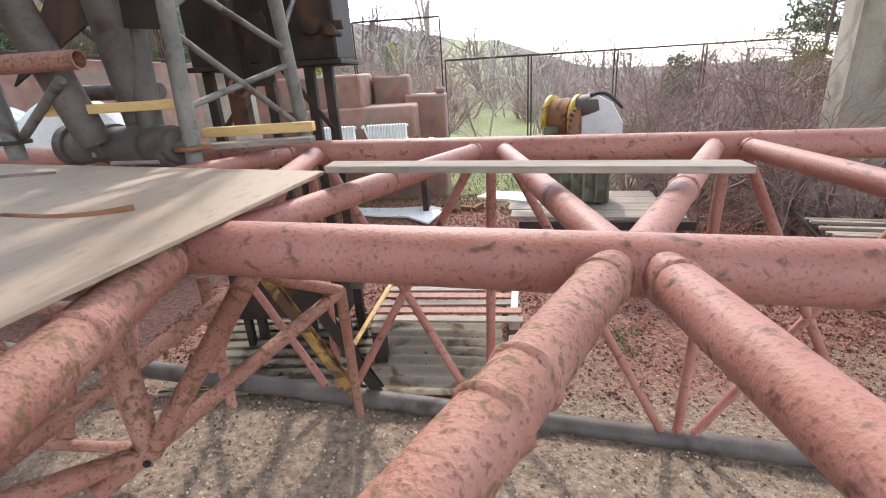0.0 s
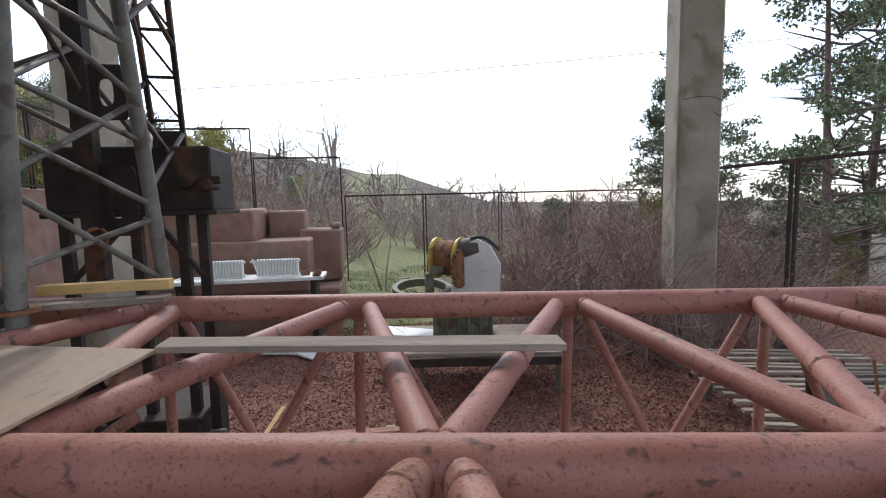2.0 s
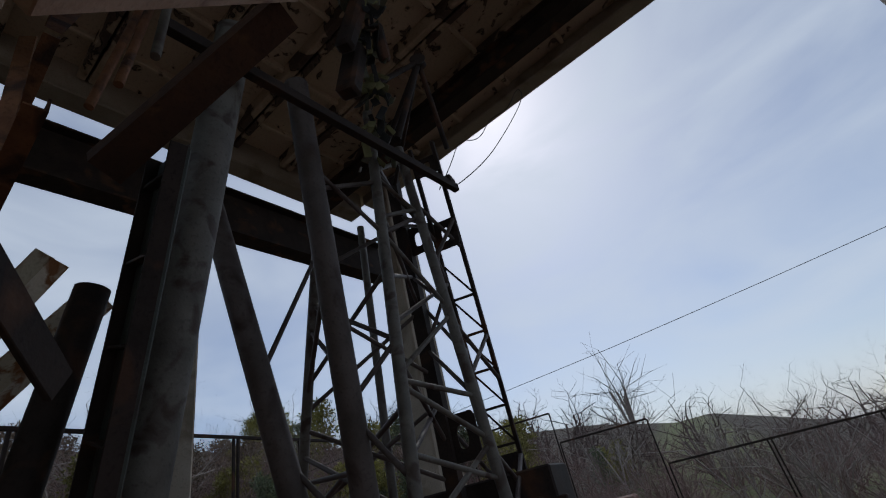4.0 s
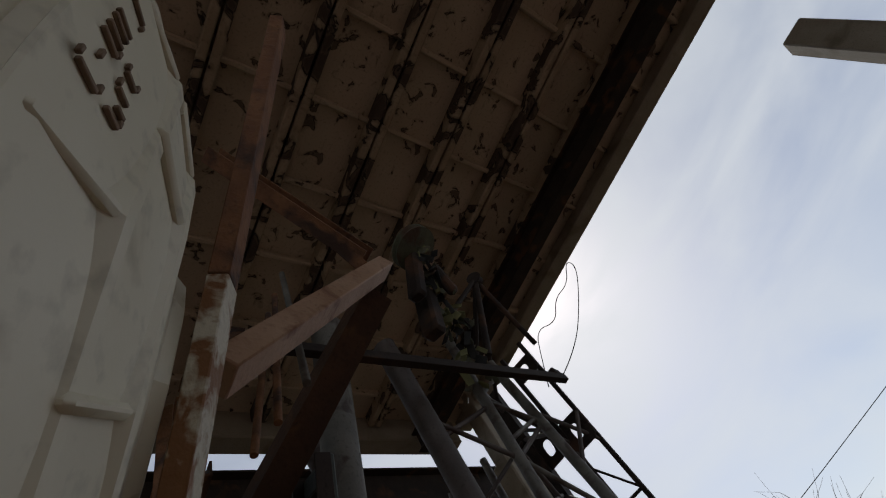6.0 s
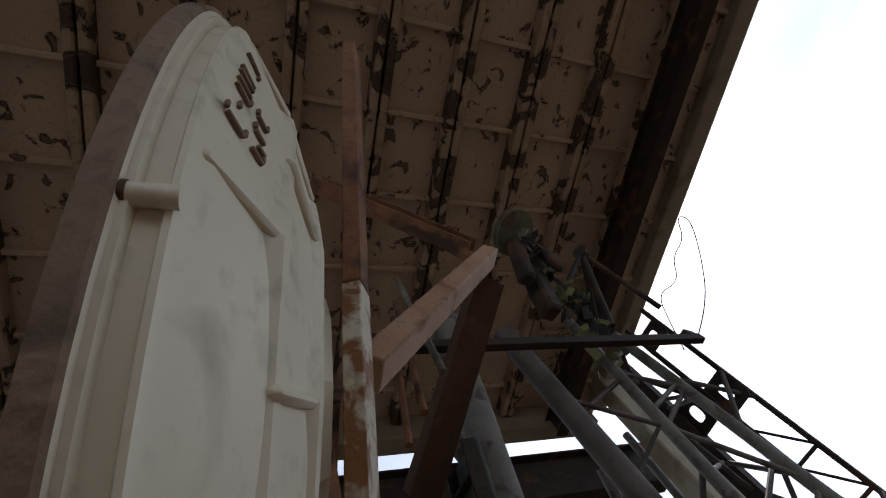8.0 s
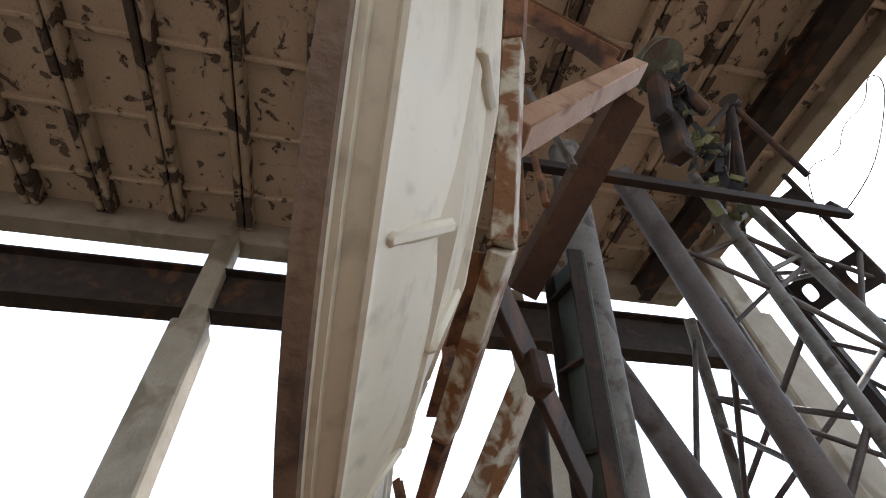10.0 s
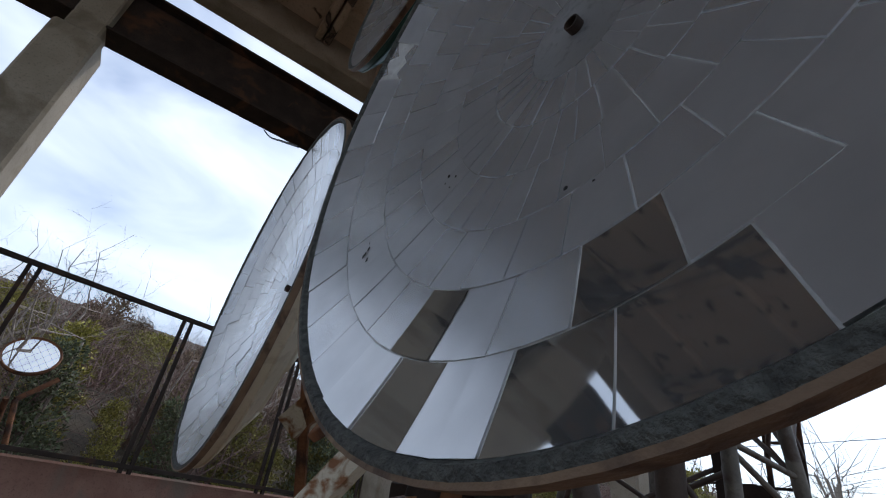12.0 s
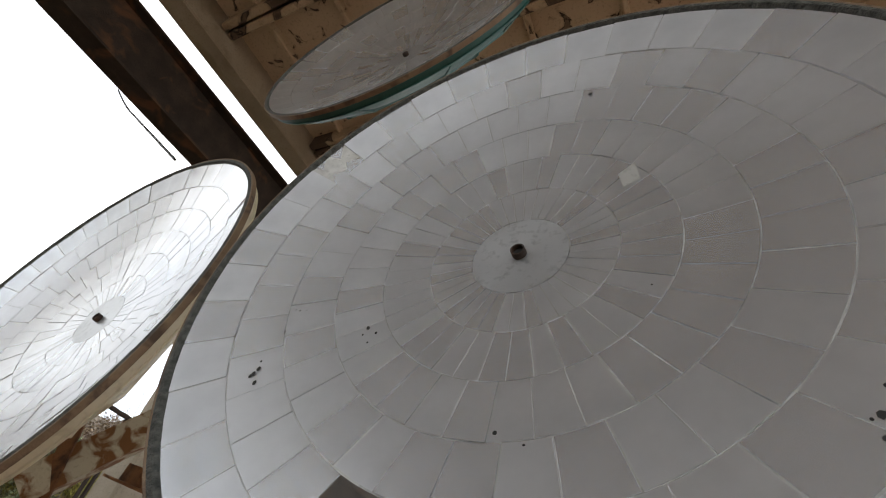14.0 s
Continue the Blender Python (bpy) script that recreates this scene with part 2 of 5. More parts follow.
def lathe(profile, seg=32, m=None, bm=None):
    bm = bm or bmesh.new()
    m = m or Matrix()
    rings = []
    for r, z in profile:
        rings.append([bm.verts.new(m @ Vector((r * math.cos(a), r * math.sin(a), z))) for a in (2 * math.pi * i / seg for i in range(seg))] if r > 1e-6 else [bm.verts.new(m @ Vector((0, 0, z)))])
    for a, b in zip(rings, rings[1:]):
        for i in range(seg):
            j = (i + 1) % seg
            if len(a) == 1 and len(b) == 1:
                continue
            f = [a[0], b[i], b[j]] if len(a) == 1 else [a[i], b[0], a[j]] if len(b) == 1 else [a[i], b[i], b[j], a[j]]
            try:
                bm.faces.new(f)
            except ValueError:
                pass
    bmesh.ops.remove_doubles(bm, verts=bm.verts, dist=1e-5)
    bmesh.ops.recalc_face_normals(bm, faces=bm.faces)
    return bm


def block(size, m=None, bevel=0.004, bm=None):
    """A box of that size about the origin of m, with bevelled edges."""
    own = bmesh.new()
    bmesh.ops.create_cube(own, size=1.0, matrix=Matrix.Diagonal((*size, 1)))
    if bevel:
        bmesh.ops.bevel(own, geom=own.edges[:], offset=bevel, segments=1, affect="EDGES")
    if m is not None:
        own.transform(m)
    if bm is None:
        return own
    tmp = bpy.data.meshes.new("tmp")
    own.to_mesh(tmp)
    own.free()
    bm.from_mesh(tmp)
    bpy.data.meshes.remove(tmp)
    return bm


def bar(p, q, w, h, up=(0, 0, 1), bevel=0.003, bm=None):
    """A rectangular bar from p to q: w across, h along up."""
    p, q, up = Vector(p), Vector(q), Vector(up)
    y = (q - p).normalized()
    x = y.cross(up).normalized()
    z = x.cross(y)
    m = Matrix((x, y, z)).transposed().to_4x4()
    m.translation = (p + q) / 2
    return block((w, (q - p).length, h), m, bevel, bm)


def channel(p, q, w, h, t=0.008, up=(0, 0, 1), kind="C"):
    """A rolled steel section from p to q: C (open to one side), I or L."""
    p, q, up = Vector(p), Vector(q), Vector(up)
    y = (q - p).normalized()
    x = y.cross(up).normalized()
    z = x.cross(y)
    a, b = w / 2, h / 2
    if kind == "C":
        prof = [(-a, -b), (a, -b), (a, -b + t), (-a + t, -b + t), (-a + t, b - t), (a, b - t), (a, b), (-a, b)]
    elif kind == "I":
        prof = [(-a, -b), (a, -b), (a, -b + t), (t / 2, -b + t), (t / 2, b - t), (a, b - t), (a, b), (-a, b), (-a, b - t), (-t / 2, b - t), (-t / 2, -b + t), (-a, -b + t)]
    else:
        prof = [(-a, -b), (a, -b), (a, -b + t), (-a + t, -b + t), (-a + t, b), (-a, b)]
    bm = bmesh.new()
    e0 = [bm.verts.new(p + x * u + z * v) for u, v in prof]
    e1 = [bm.verts.new(q + x * u + z * v) for u, v in prof]
    bm.faces.new(e0), bm.faces.new(e1[::-1])
    for k in range(len(prof)):
        bm.faces.new((e0[k - 1], e0[k], e1[k], e1[k - 1]))
    bmesh.ops.recalc_face_normals(bm, faces=bm.faces)
    return bm


def curve_tube(name, points, r, material, label, category, res=3):
    cu = bpy.data.curves.new(name, "CURVE")
    cu.dimensions, cu.bevel_depth, cu.bevel_resolution = "3D", r, res
    sp = cu.splines.new("NURBS")
    sp.points.add(len(points) - 1)
    for pt, c in zip(sp.points, points):
        pt.co = (*c, 1)
    sp.use_endpoint_u, sp.order_u = True, 3
    cu.materials.append(material)
    ob = new(name, cu)
    return tagged(ob, label, category)


def bld(u, v, z):
    """A place in the frame of the building, which is turned 13 degrees clockwise."""
    c, s = math.cos(radians(-13)), math.sin(radians(-13))
    return Vector((u * c - v * s, u * s + v * c, z))


# ---- ground ----
def ground_material():
    m = bpy.data.materials.new("yard_ground")
    m.use_nodes = True
    t = m.node_tree
    b = t.nodes["Principled BSDF"]
    b.inputs["Roughness"].default_value = 0.95
    co = t.nodes.new("ShaderNodeTexCoord")

    def nz(s, d=8.0):
        n = t.nodes.new("ShaderNodeTexNoise")
        n.inputs["Scale"].default_value, n.inputs["Detail"].default_value = s, d
        t.links.new(co.outputs["Object"], n.inputs["Vector"])
        return n.outputs["Fac"]

    def ramp(src, lo, hi):
        r = t.nodes.new("ShaderNodeMapRange")
        r.inputs["From Min"].default_value, r.inputs["From Max"].default_value = lo, hi
        t.links.new(src, r.inputs["Value"])
        return r.outputs["Result"]

    def mixc(f, a, c):
        x = t.nodes.new("ShaderNodeMix")
        x.data_type = "RGBA"
        t.links.new(f, x.inputs["Factor"])
        for k, v in ((6, a), (7, c)):
            if isinstance(v, tuple):
                x.inputs[k].default_value = (*v, 1)
            else:
                t.links.new(v, x.inputs[k])
        return x.outputs[2]

    sep = t.nodes.new("ShaderNodeSeparateXYZ")
    t.links.new(co.outputs["Object"], sep.inputs[0])
    yn = t.nodes.new("ShaderNodeMath")
    yn.operation = "MULTIPLY_ADD"
    t.links.new(nz(0.8), yn.inputs[0])
    yn.inputs[1].default_value = 3.0
    t.links.new(sep.outputs["Y"], yn.inputs[2])
    red = mixc(ramp(nz(26.0), 0.35, 0.65), (0.12, 0.05, 0.036), (0.25, 0.125, 0.092))
    sand = mixc(ramp(nz(22.0), 0.35, 0.7), (0.145, 0.098, 0.068), (0.31, 0.232, 0.172))
    col = mixc(ramp(yn.outputs[0], 3.9, 4.7), sand, red)
    green = mixc(ramp(nz(9.0), 0.4, 0.65), (0.09, 0.13, 0.03), (0.24, 0.20, 0.11))
    brown = mixc(ramp(nz(3.0), 0.35, 0.65), (0.045, 0.034, 0.022), (0.095, 0.072, 0.046))
    xd = t.nodes.new("ShaderNodeMath")
    xd.operation, xd.inputs[1].default_value = "SUBTRACT", 2.0
    t.links.new(sep.outputs["X"], xd.inputs[0])
    xa = t.nodes.new("ShaderNodeMath")
    xa.operation = "ABSOLUTE"
    t.links.new(xd.outputs[0], xa.inputs[0])
    far_col = mixc(ramp(xa.outputs[0], 4.0, 7.0), green, brown)
    col = mixc(ramp(yn.outputs[0], 8.2, 9.6), col, far_col)
    wx = t.nodes.new("ShaderNodeMath")
    wx.operation, wx.inputs[1].default_value = "MULTIPLY", -1.0
    t.links.new(sep.outputs["X"], wx.inputs[0])
    col = mixc(ramp(wx.outputs[0], 5.6, 6.2), col, brown)
    t.links.new(col, b.inputs["Base Color"])
    bp = t.nodes.new("ShaderNodeBump")
    bp.inputs["Strength"].default_value, bp.inputs["Distance"].default_value = 0.8, 0.03
    t.links.new(nz(45.0), bp.inputs["Height"])
    t.links.new(bp.outputs["Normal"], b.inputs["Normal"])
    return m


def hill(x, y):
    """The land's height: a flat yard, a slope up to the west and north-west, falling away to the east."""
    w = max(0.0, -x - 5.9)
    bank = min(w / 0.5, 1.0) * 2.1 + 0.30 * max(0.0, w - 1.0)
    far = max(0.0, y - 14.0)
    nw = 0.27 * max(0.0, (-x - 3.0) * 0.9 + far * 0.35 - 1.0) * min(1.0, far / 6.0)
    east = -0.10 * max(0.0, x - 9.0)
    h = max(bank if y < 40 else 0.0, nw)
    h = min(h, 14.0)
    tilt = -0.075 * max(-1.0, min(3.6, x)) * max(0.0, min(1.0, (5.0 - y) / 3.0))
    return h + tilt + max(east, -14.0) + 0.05 * noise.noise(Vector((x * 0.5, y * 0.5, 0)))


def ground_sheet():
    bm = bmesh.new()
    ax = [-900, -400, -200, -120, -80, -60, -45, -35, -28, -22, -17, -13, -10, -8, -7, -6.5, -6.2, -5.9] + [x * 0.4 for x in range(-14, 26)] + [11, 12, 14, 17, 20, 25, 32, 45, 70, 120, 300, 900]
    ay = [-900, -300, -100, -50, -25, -12, -8] + [y * 0.4 for y in range(-15, 40)] + [17, 18, 20, 22, 25, 28, 32, 38, 45, 60, 80, 120, 200, 400, 900]
    grid = [[bm.verts.new((x, y, hill(x, y))) for x in ax] for y in ay]
    for r, s in zip(grid, grid[1:]):
        for a, b, c, d in zip(r, r[1:], s[1:], s):
            bm.faces.new((a, b, c, d))
    return single("ground", bm, ground_material(), "dry gravelly yard ground with red rubble and sparse grass", "ground", kind="structure")


ground_sheet()


# ---- canopy building: columns, beams, roof ----
def concrete_column(name, at, w, d, top, yaw=-13):
    bm = bmesh.new()
    m = Matrix.Translation((at[0], at[1], 0)) @ pose(0, 0, 0, 0, 0, yaw)
    block((w, d, top - 0.6), m @ Matrix.Translation((0, 0, (top - 0.6) / 2 - 0.2)), 0.03, bm)
    block((w * 0.72, d * 0.72, 1.7), m @ Matrix.Translation((0, 0, top)), 0.02, bm)
    return single(name, bm, CONCRETE, "square weathered concrete column with chipped corners", "column", "canopy columns", "structure", smooth=False)


SOFFIT = 8.0
W1, W2, NW, NE = (-5.5, -0.92), (-4.9, 3.7), (-3.1, 6.7), (4.53, 5.765)
for spot in (W1, W2):
    concrete_column("column", spot, 0.42, 0.42, 7.0)
concrete_column("column", NW, 0.45, 0.62, 7.6)
concrete_column("column", NE, 0.53, 0.48, 6.2)


def roof():
    bm = bmesh.new()
    m0 = pose(0, 0, 0, 0, 0, -13)
    u0, u1, v0, v1 = -5.45, 9.0, -9.0, 6.0
    block((u1 - u0, v1 - v0, 0.12), m0 @ Matrix.Translation(((u0 + u1) / 2, (v0 + v1) / 2, SOFFIT + 0.40)), 0, bm)
    v = v0 + 0.1
    k = 0
    while v < v1 - 0.3:
        first = len(bm.faces)
        block((u1 - u0 - 0.5, 0.10, 0.26), m0 @ Matrix.Translation(((u0 + u1) / 2 + 0.1, v, SOFFIT + 0.22)), 0.02, bm)
        bm.faces.ensure_lookup_table()
        for fi in range(first, len(bm.faces)):
            bm.faces[fi].material_index = 1
        v += 0.13 if k % 2 == 0 else 0.85
        k += 1
    u = u0 + 0.9
    while u < u1:
        block((0.07, v1 - v0 - 0.4, 0.12), m0 @ Matrix.Translation((u, (v0 + v1) / 2, SOFFIT + 0.30)), 0.015, bm)
        u += 1.05
    me_roof = single("ceiling", bm, ROOF_CON, "ribbed concrete roof slab with peeling cream paint and dark damp patches", "roof", kind="structure", smooth=False)
    me_roof.data.materials.append(ROOF_RIB)
    return me_roof


roof()


def edge_beam(name, a, b, w, h, z, material, label):
    return single(name, bar(bld(*a, z), bld(*b, z), w, h, bevel=0.02), material, label, "beam", kind="structure", smooth=False)


edge_beam("roof_edge_beam", (-5.3, -9.0), (-5.3, 5.7), 0.35, 0.55, SOFFIT + 0.12, CONCRETE, "cream painted concrete edge beam of the roof")
edge_beam("roof_edge_beam", (-5.1, 5.87), (9.0, 5.87), 0.30, 0.22, SOFFIT + 0.18, CONCRETE, "concrete edge of the canopy roof")
single("steel_beam", channel(bld(-5.16, -9.0, 6.78), bld(-5.16, 6.0, 6.78), 0.3, 0.76, 0.03, kind="I"), DARK_STEEL, "dark brown steel girder below the roof edge", "beam", kind="structure", smooth=False)
single("steel_beam", channel(bld(-5.1, 4.7, 7.75), bld(9.0, 4.7, 7.75), 0.22, 0.4, 0.02, kind="I"), DARK_STEEL, "dark steel girder under the roof slab", "beam", kind="structure", smooth=False)


# ---- red pipe truss lying across the yard ----
TR = pose(0, 0, 0, 0, 1.43, 0)


def tr(x, y, z):
    return TR @ Vector((x, y, z))


def near_y(x):
    return 1.02 - 0.14 * x


def far_y(x):
    return 2.42 - 0.12 * x


ZC, RC = 1.605, 0.062


def far_z(x):
    return ZC + 0.011 * x


def low_z(x):
    return 0.06 - 0.05 * x


truss = thing("pipe_truss", tr(0.5, 2.3, 0), "long box truss of thick faded pink pipes", "truss")


def member(name, p, q, r, material=PINK, label="", weld=True, seg=16):
    ob = part(name, pipe(p, q, r, seg), material, truss, label)
    if weld:
        d = (Vector(q) - Vector(p)).normalized()
        for e, s in ((Vector(p), 1), (Vector(q), -1)):
            bm = bmesh.new()
            c = e + d * s * (RC + 0.012)
            mm = Matrix.Translation(c) @ d.to_track_quat("Z", "Y").to_matrix().to_4x4()
            lathe([(r - 0.002, -0.010), (r + 0.004, -0.004), (r + 0.004, 0.004), (r - 0.002, 0.010)], seg, mm, bm)
            for v in bm.verts:
                v.co += d * 0.006 * noise.noise(v.co * 45) + (v.co - c).normalized() * 0.003 * noise.noise(v.co * 80)
            part("weld_bead", bm, PINK_WORN, ob)
    return ob


XS = (-1.6, -0.64, 0.29, 1.32, 2.31, 3.28)
XN = (-1.40, -0.43, 0.49, 1.43, 2.4)


def far_p(x, dx=0.0):
    return tr(x + dx, far_y(x + dx), far_z(x + dx))


def low_p(x, dx=0.0):
    return tr(x + dx, far_y(x + dx), low_z(x + dx))


part("chord", pipe(tr(-0.45, near_y(-0.45), ZC), tr(4.4, near_y(4.4), ZC), RC, 28), PINK, truss)
part("chord", pipe(far_p(-3.2), far_p(3.5), RC, 28), PINK, truss)
part("chord", pipe(low_p(-3.4), low_p(3.36), 0.058, 28), GREY_BROWN, truss, "grey dusty lower pipe resting on the ground")
for i, x in enumerate(XS):
    if 0 < i < 5:
        member("post", far_p(x), low_p(x), 0.025)
    if i < len(XS) - 1:
        x2 = XS[i + 1]
        member("brace", far_p(x, 0.06), low_p(x2, -0.06), 0.023)
        member("brace", far_p(x2, -0.06), low_p(x, 0.06), 0.023)
for i, x in enumerate(XN):
    p = tr(x, near_y(x), ZC)
    member("diagonal", p, far_p(XS[i], 0.05), 0.040)
    member("diagonal", p, far_p(XS[i + 1], -0.05), 0.040)
    near_end = (x - 0.95, -0.62) if i != 1 else (x + 0.30, -0.62)
    member("diagonal", tr(x - 0.035, near_y(x) - 0.02, ZC), tr(*near_end, ZC), 0.045, PINK_WORN)
    if i != 1:
        member("diagonal", tr(x + 0.045, near_y(x) - 0.02, ZC), tr(x + 0.16, -0.62, ZC), 0.045)
part("chord", pipe(tr(-2.5, -0.62, ZC), tr(4.0, -0.75, ZC), RC, 24), PINK, truss)
member("end_post", low_p(3.28), far_p(2.98, 0), 0.06)
member("end_brace", far_p(2.72), tr(3.9, 0.75, ZC), 0.058, PINK_WORN)
# thin pipe pyramid under the near corner
TIP, NODE = Vector((-0.66, 1.066, 1.029)), Vector((-0.33, 1.851, 1.131))
for p, q, r in ((TIP + Vector((-0.075, -0.12, -0.02)), NODE, 0.026), (TIP, Vector((-0.286, 1.129, 1.55)), 0.027), (TIP, Vector((-0.71, 1.13, 1.58)), 0.033), (TIP, Vector((-1.06, 0.73, 1.09)), 0.033), (Vector((-0.50, 1.95, 1.32)), Vector((-1.12, 0.73, 1.02)), 0.026), (Vector((-0.854, 1.765, 1.25)), Vector((-0.80, 1.66, 0.70)), 0.022), (Vector((-0.453, 1.589, 1.305)), NODE, 0.024), (Vector((-0.453, 1.589, 1.305)), Vector((-0.40, 1.20, 1.56)), 0.024), (NODE, Vector((-0.47, 2.30, 0.12)), 0.024)):
    part("strut", pipe(p, q, r), PINK_WORN, truss)
# the strut is solid: a black disc paints the shade of its opening
part("strut_end", pipe(TIP + Vector((0.012, -0.035, 0.0)), TIP + Vector((0.013, -0.040, 0.0)), 0.010, 12), BLACK, truss, "black disc painting the shade inside an open pipe end")


def butt_weld(p, q, f, r):
    """A lumpy ring of weld round a pipe, at the share f of its way from p to q."""
    p, q = Vector(p), Vector(q)
    d = (q - p).normalized()
    c = p.lerp(q, f)
    bm = lathe([(r - 0.004, -0.016), (r + 0.003, -0.007), (r + 0.0055, 0), (r + 0.003, 0.007), (r - 0.004, 0.014)], 28, Matrix.Translation(c) @ d.to_track_quat("Z", "Y").to_matrix().to_4x4())
    for v in bm.verts:
        v.co += d * 0.009 * noise.noise(v.co * 26) + (v.co - c).normalized() * 0.003 * noise.noise(v.co * 80)
    part("weld_bead", bm, PINK_WORN, truss, "lumpy ring of weld")


for x, (ex, ey), shares in ((0.49, (-0.46, -0.62), (0.215, 0.265)), (-0.43, (-0.13, -0.62), (0.07, 0.225))):
    for f in shares:
        butt_weld(tr(x - 0.035, near_y(x) - 0.02, ZC), tr(ex, ey, ZC), f, 0.045)
for i, f in ((2, 0.42), (3, 0.35), (1, 0.5)):
    butt_weld(tr(XN[i], near_y(XN[i]), ZC), far_p(XS[i + 1], -0.05), f, 0.040)
# couplings at the far end
for k, (dx, dy, dz) in enumerate(((3.62, 1.93, 1.70), (3.75, 1.78, 1.66), (3.50, 2.02, 1.72))):
    part("coupling", hollow(tr(dx, dy, dz), tr(dx + 0.10, dy - 0.16, dz - 0.02), 0.05, 0.016), RUST, truss, "open rusty pipe end")
part("foot_coupling", hollow(low_p(3.36) + Vector((0.02, -0.10, 0.02)), low_p(3.36) + Vector((0.10, 0.06, 0.03)), 0.11, 0.03), RUST, truss, "rusty open sleeve at the lower pipe's end")

# ---- plywood and plank on the truss ----
def board_on(name, pts, z, thick, material, label, category):
    bm = bmesh.new()
    lo = [bm.verts.new(tr(x, y, z)) for x, y in pts]
    hi = [bm.verts.new(tr(x, y, z + thick)) for x, y in pts]
    bm.faces.new(lo[::-1]), bm.faces.new(hi)
    for i in range(len(pts)):
        j = (i + 1) % len(pts)
        bm.faces.new((lo[i], lo[j], hi[j], hi[i]))
    bmesh.ops.bevel(bm, geom=bm.edges[:], offset=0.002, segments=1, affect="EDGES")
    return single(name, bm, material, label, category, smooth=False)


board_on("plywood_sheet", [(-0.27, 1.56), (-1.9, 1.92), (-2.4, 0.3), (-0.5, -0.1)], ZC + RC + 0.002, 0.012, PLYWOOD, "large worn plywood sheet lying on the truss as a platform", "board")
board_on("plank", [(-0.25, 1.50), (0.93, 1.36), (0.94, 1.46), (-0.25, 1.60)], ZC + RC + 0.018, 0.02, WOOD, "long grey weathered plank with a splintered end on the truss", "plank")


# ---- mirrors ----
R = 0.768
DEPTH = 0.145
DISH_AZ, DISH_EL = -13.6, 2.0


def mirror_material():
    m = bpy.data.materials.new("aged_mirror")
    m.use_nodes = True
    t = m.node_tree
    b = t.nodes["Principled BSDF"]
    b.inputs["Metallic"].default_value = 0.78
    oi = t.nodes.new("ShaderNodeObjectInfo")
    rp = t.nodes.new("ShaderNodeValToRGB")
    rp.color_ramp.interpolation = "CONSTANT"
    rp.color_ramp.elements[0].position, rp.color_ramp.elements[0].color = 0.0, (0.27, 0.27, 0.27, 1)
    rp.color_ramp.elements[1].position, rp.color_ramp.elements[1].color = 0.4, (0.285, 0.285, 0.285, 1)
    e = rp.color_ramp.elements.new(0.75)
    e.color = (0.30, 0.30, 0.30, 1)
    t.links.new(oi.outputs["Random"], rp.inputs["Fac"])
    t.links.new(rp.outputs["Color"], b.inputs["Roughness"])
    co = t.nodes.new("ShaderNodeTexCoord")
    n = t.nodes.new("ShaderNodeTexNoise")
    n.inputs["Scale"].default_value, n.inputs["Detail"].default_value = 9.0, 8.0
    t.links.new(co.outputs["Object"], n.inputs["Vector"])
    c = t.nodes.new("ShaderNodeValToRGB")
    c.color_ramp.elements[0].position, c.color_ramp.elements[0].color = 0.3, (0.60, 0.61, 0.63, 1)
    c.color_ramp.elements[1].position, c.color_ramp.elements[1].color = 0.7, (0.72, 0.73, 0.75, 1)
    t.links.new(n.outputs["Fac"], c.inputs["Fac"])
    t.links.new(c.outputs["Color"], b.inputs["Base Color"])
    return m


MIRROR = mirror_material()
RING = (0.108, 0.208, 0.318, 0.430, 0.540, 0.650, R - 0.010)
COUNT = (40, 40, 36, 36, 36, 36)


def dish_z(r):
    return -DEPTH * (1 - (r / R) ** 2)


def facet_mesh(r0, r1, ang, fine=2):
    bm = bmesh.new()
    g = 0.0013
    nr, na = fine, fine
    rows = []
    for i in range(nr + 1):
        r = r0 + g + (r1 - r0 - 2 * g) * i / nr
        rows.append([bm.verts.new((r * math.cos(a), r * math.sin(a), dish_z(r))) for a in ((-0.5 + j / na) * (ang - 2 * g / r) for j in range(na + 1))])
    for a, b in zip(rows, rows[1:]):
        for i in range(na):
            bm.faces.new((a[i], b[i], b[i + 1], a[i + 1]))
    if fine > 2:
        bmesh.ops.recalc_face_normals(bm, faces=bm.faces)
        return bm
    ret = bmesh.ops.extrude_face_region(bm, geom=bm.faces[:])
    bmesh.ops.translate(bm, verts=[v for v in ret["geom"] if isinstance(v, bmesh.types.BMVert)], vec=(0, 0, -0.005))
    bmesh.ops.recalc_face_normals(bm, faces=bm.faces)
    return bm


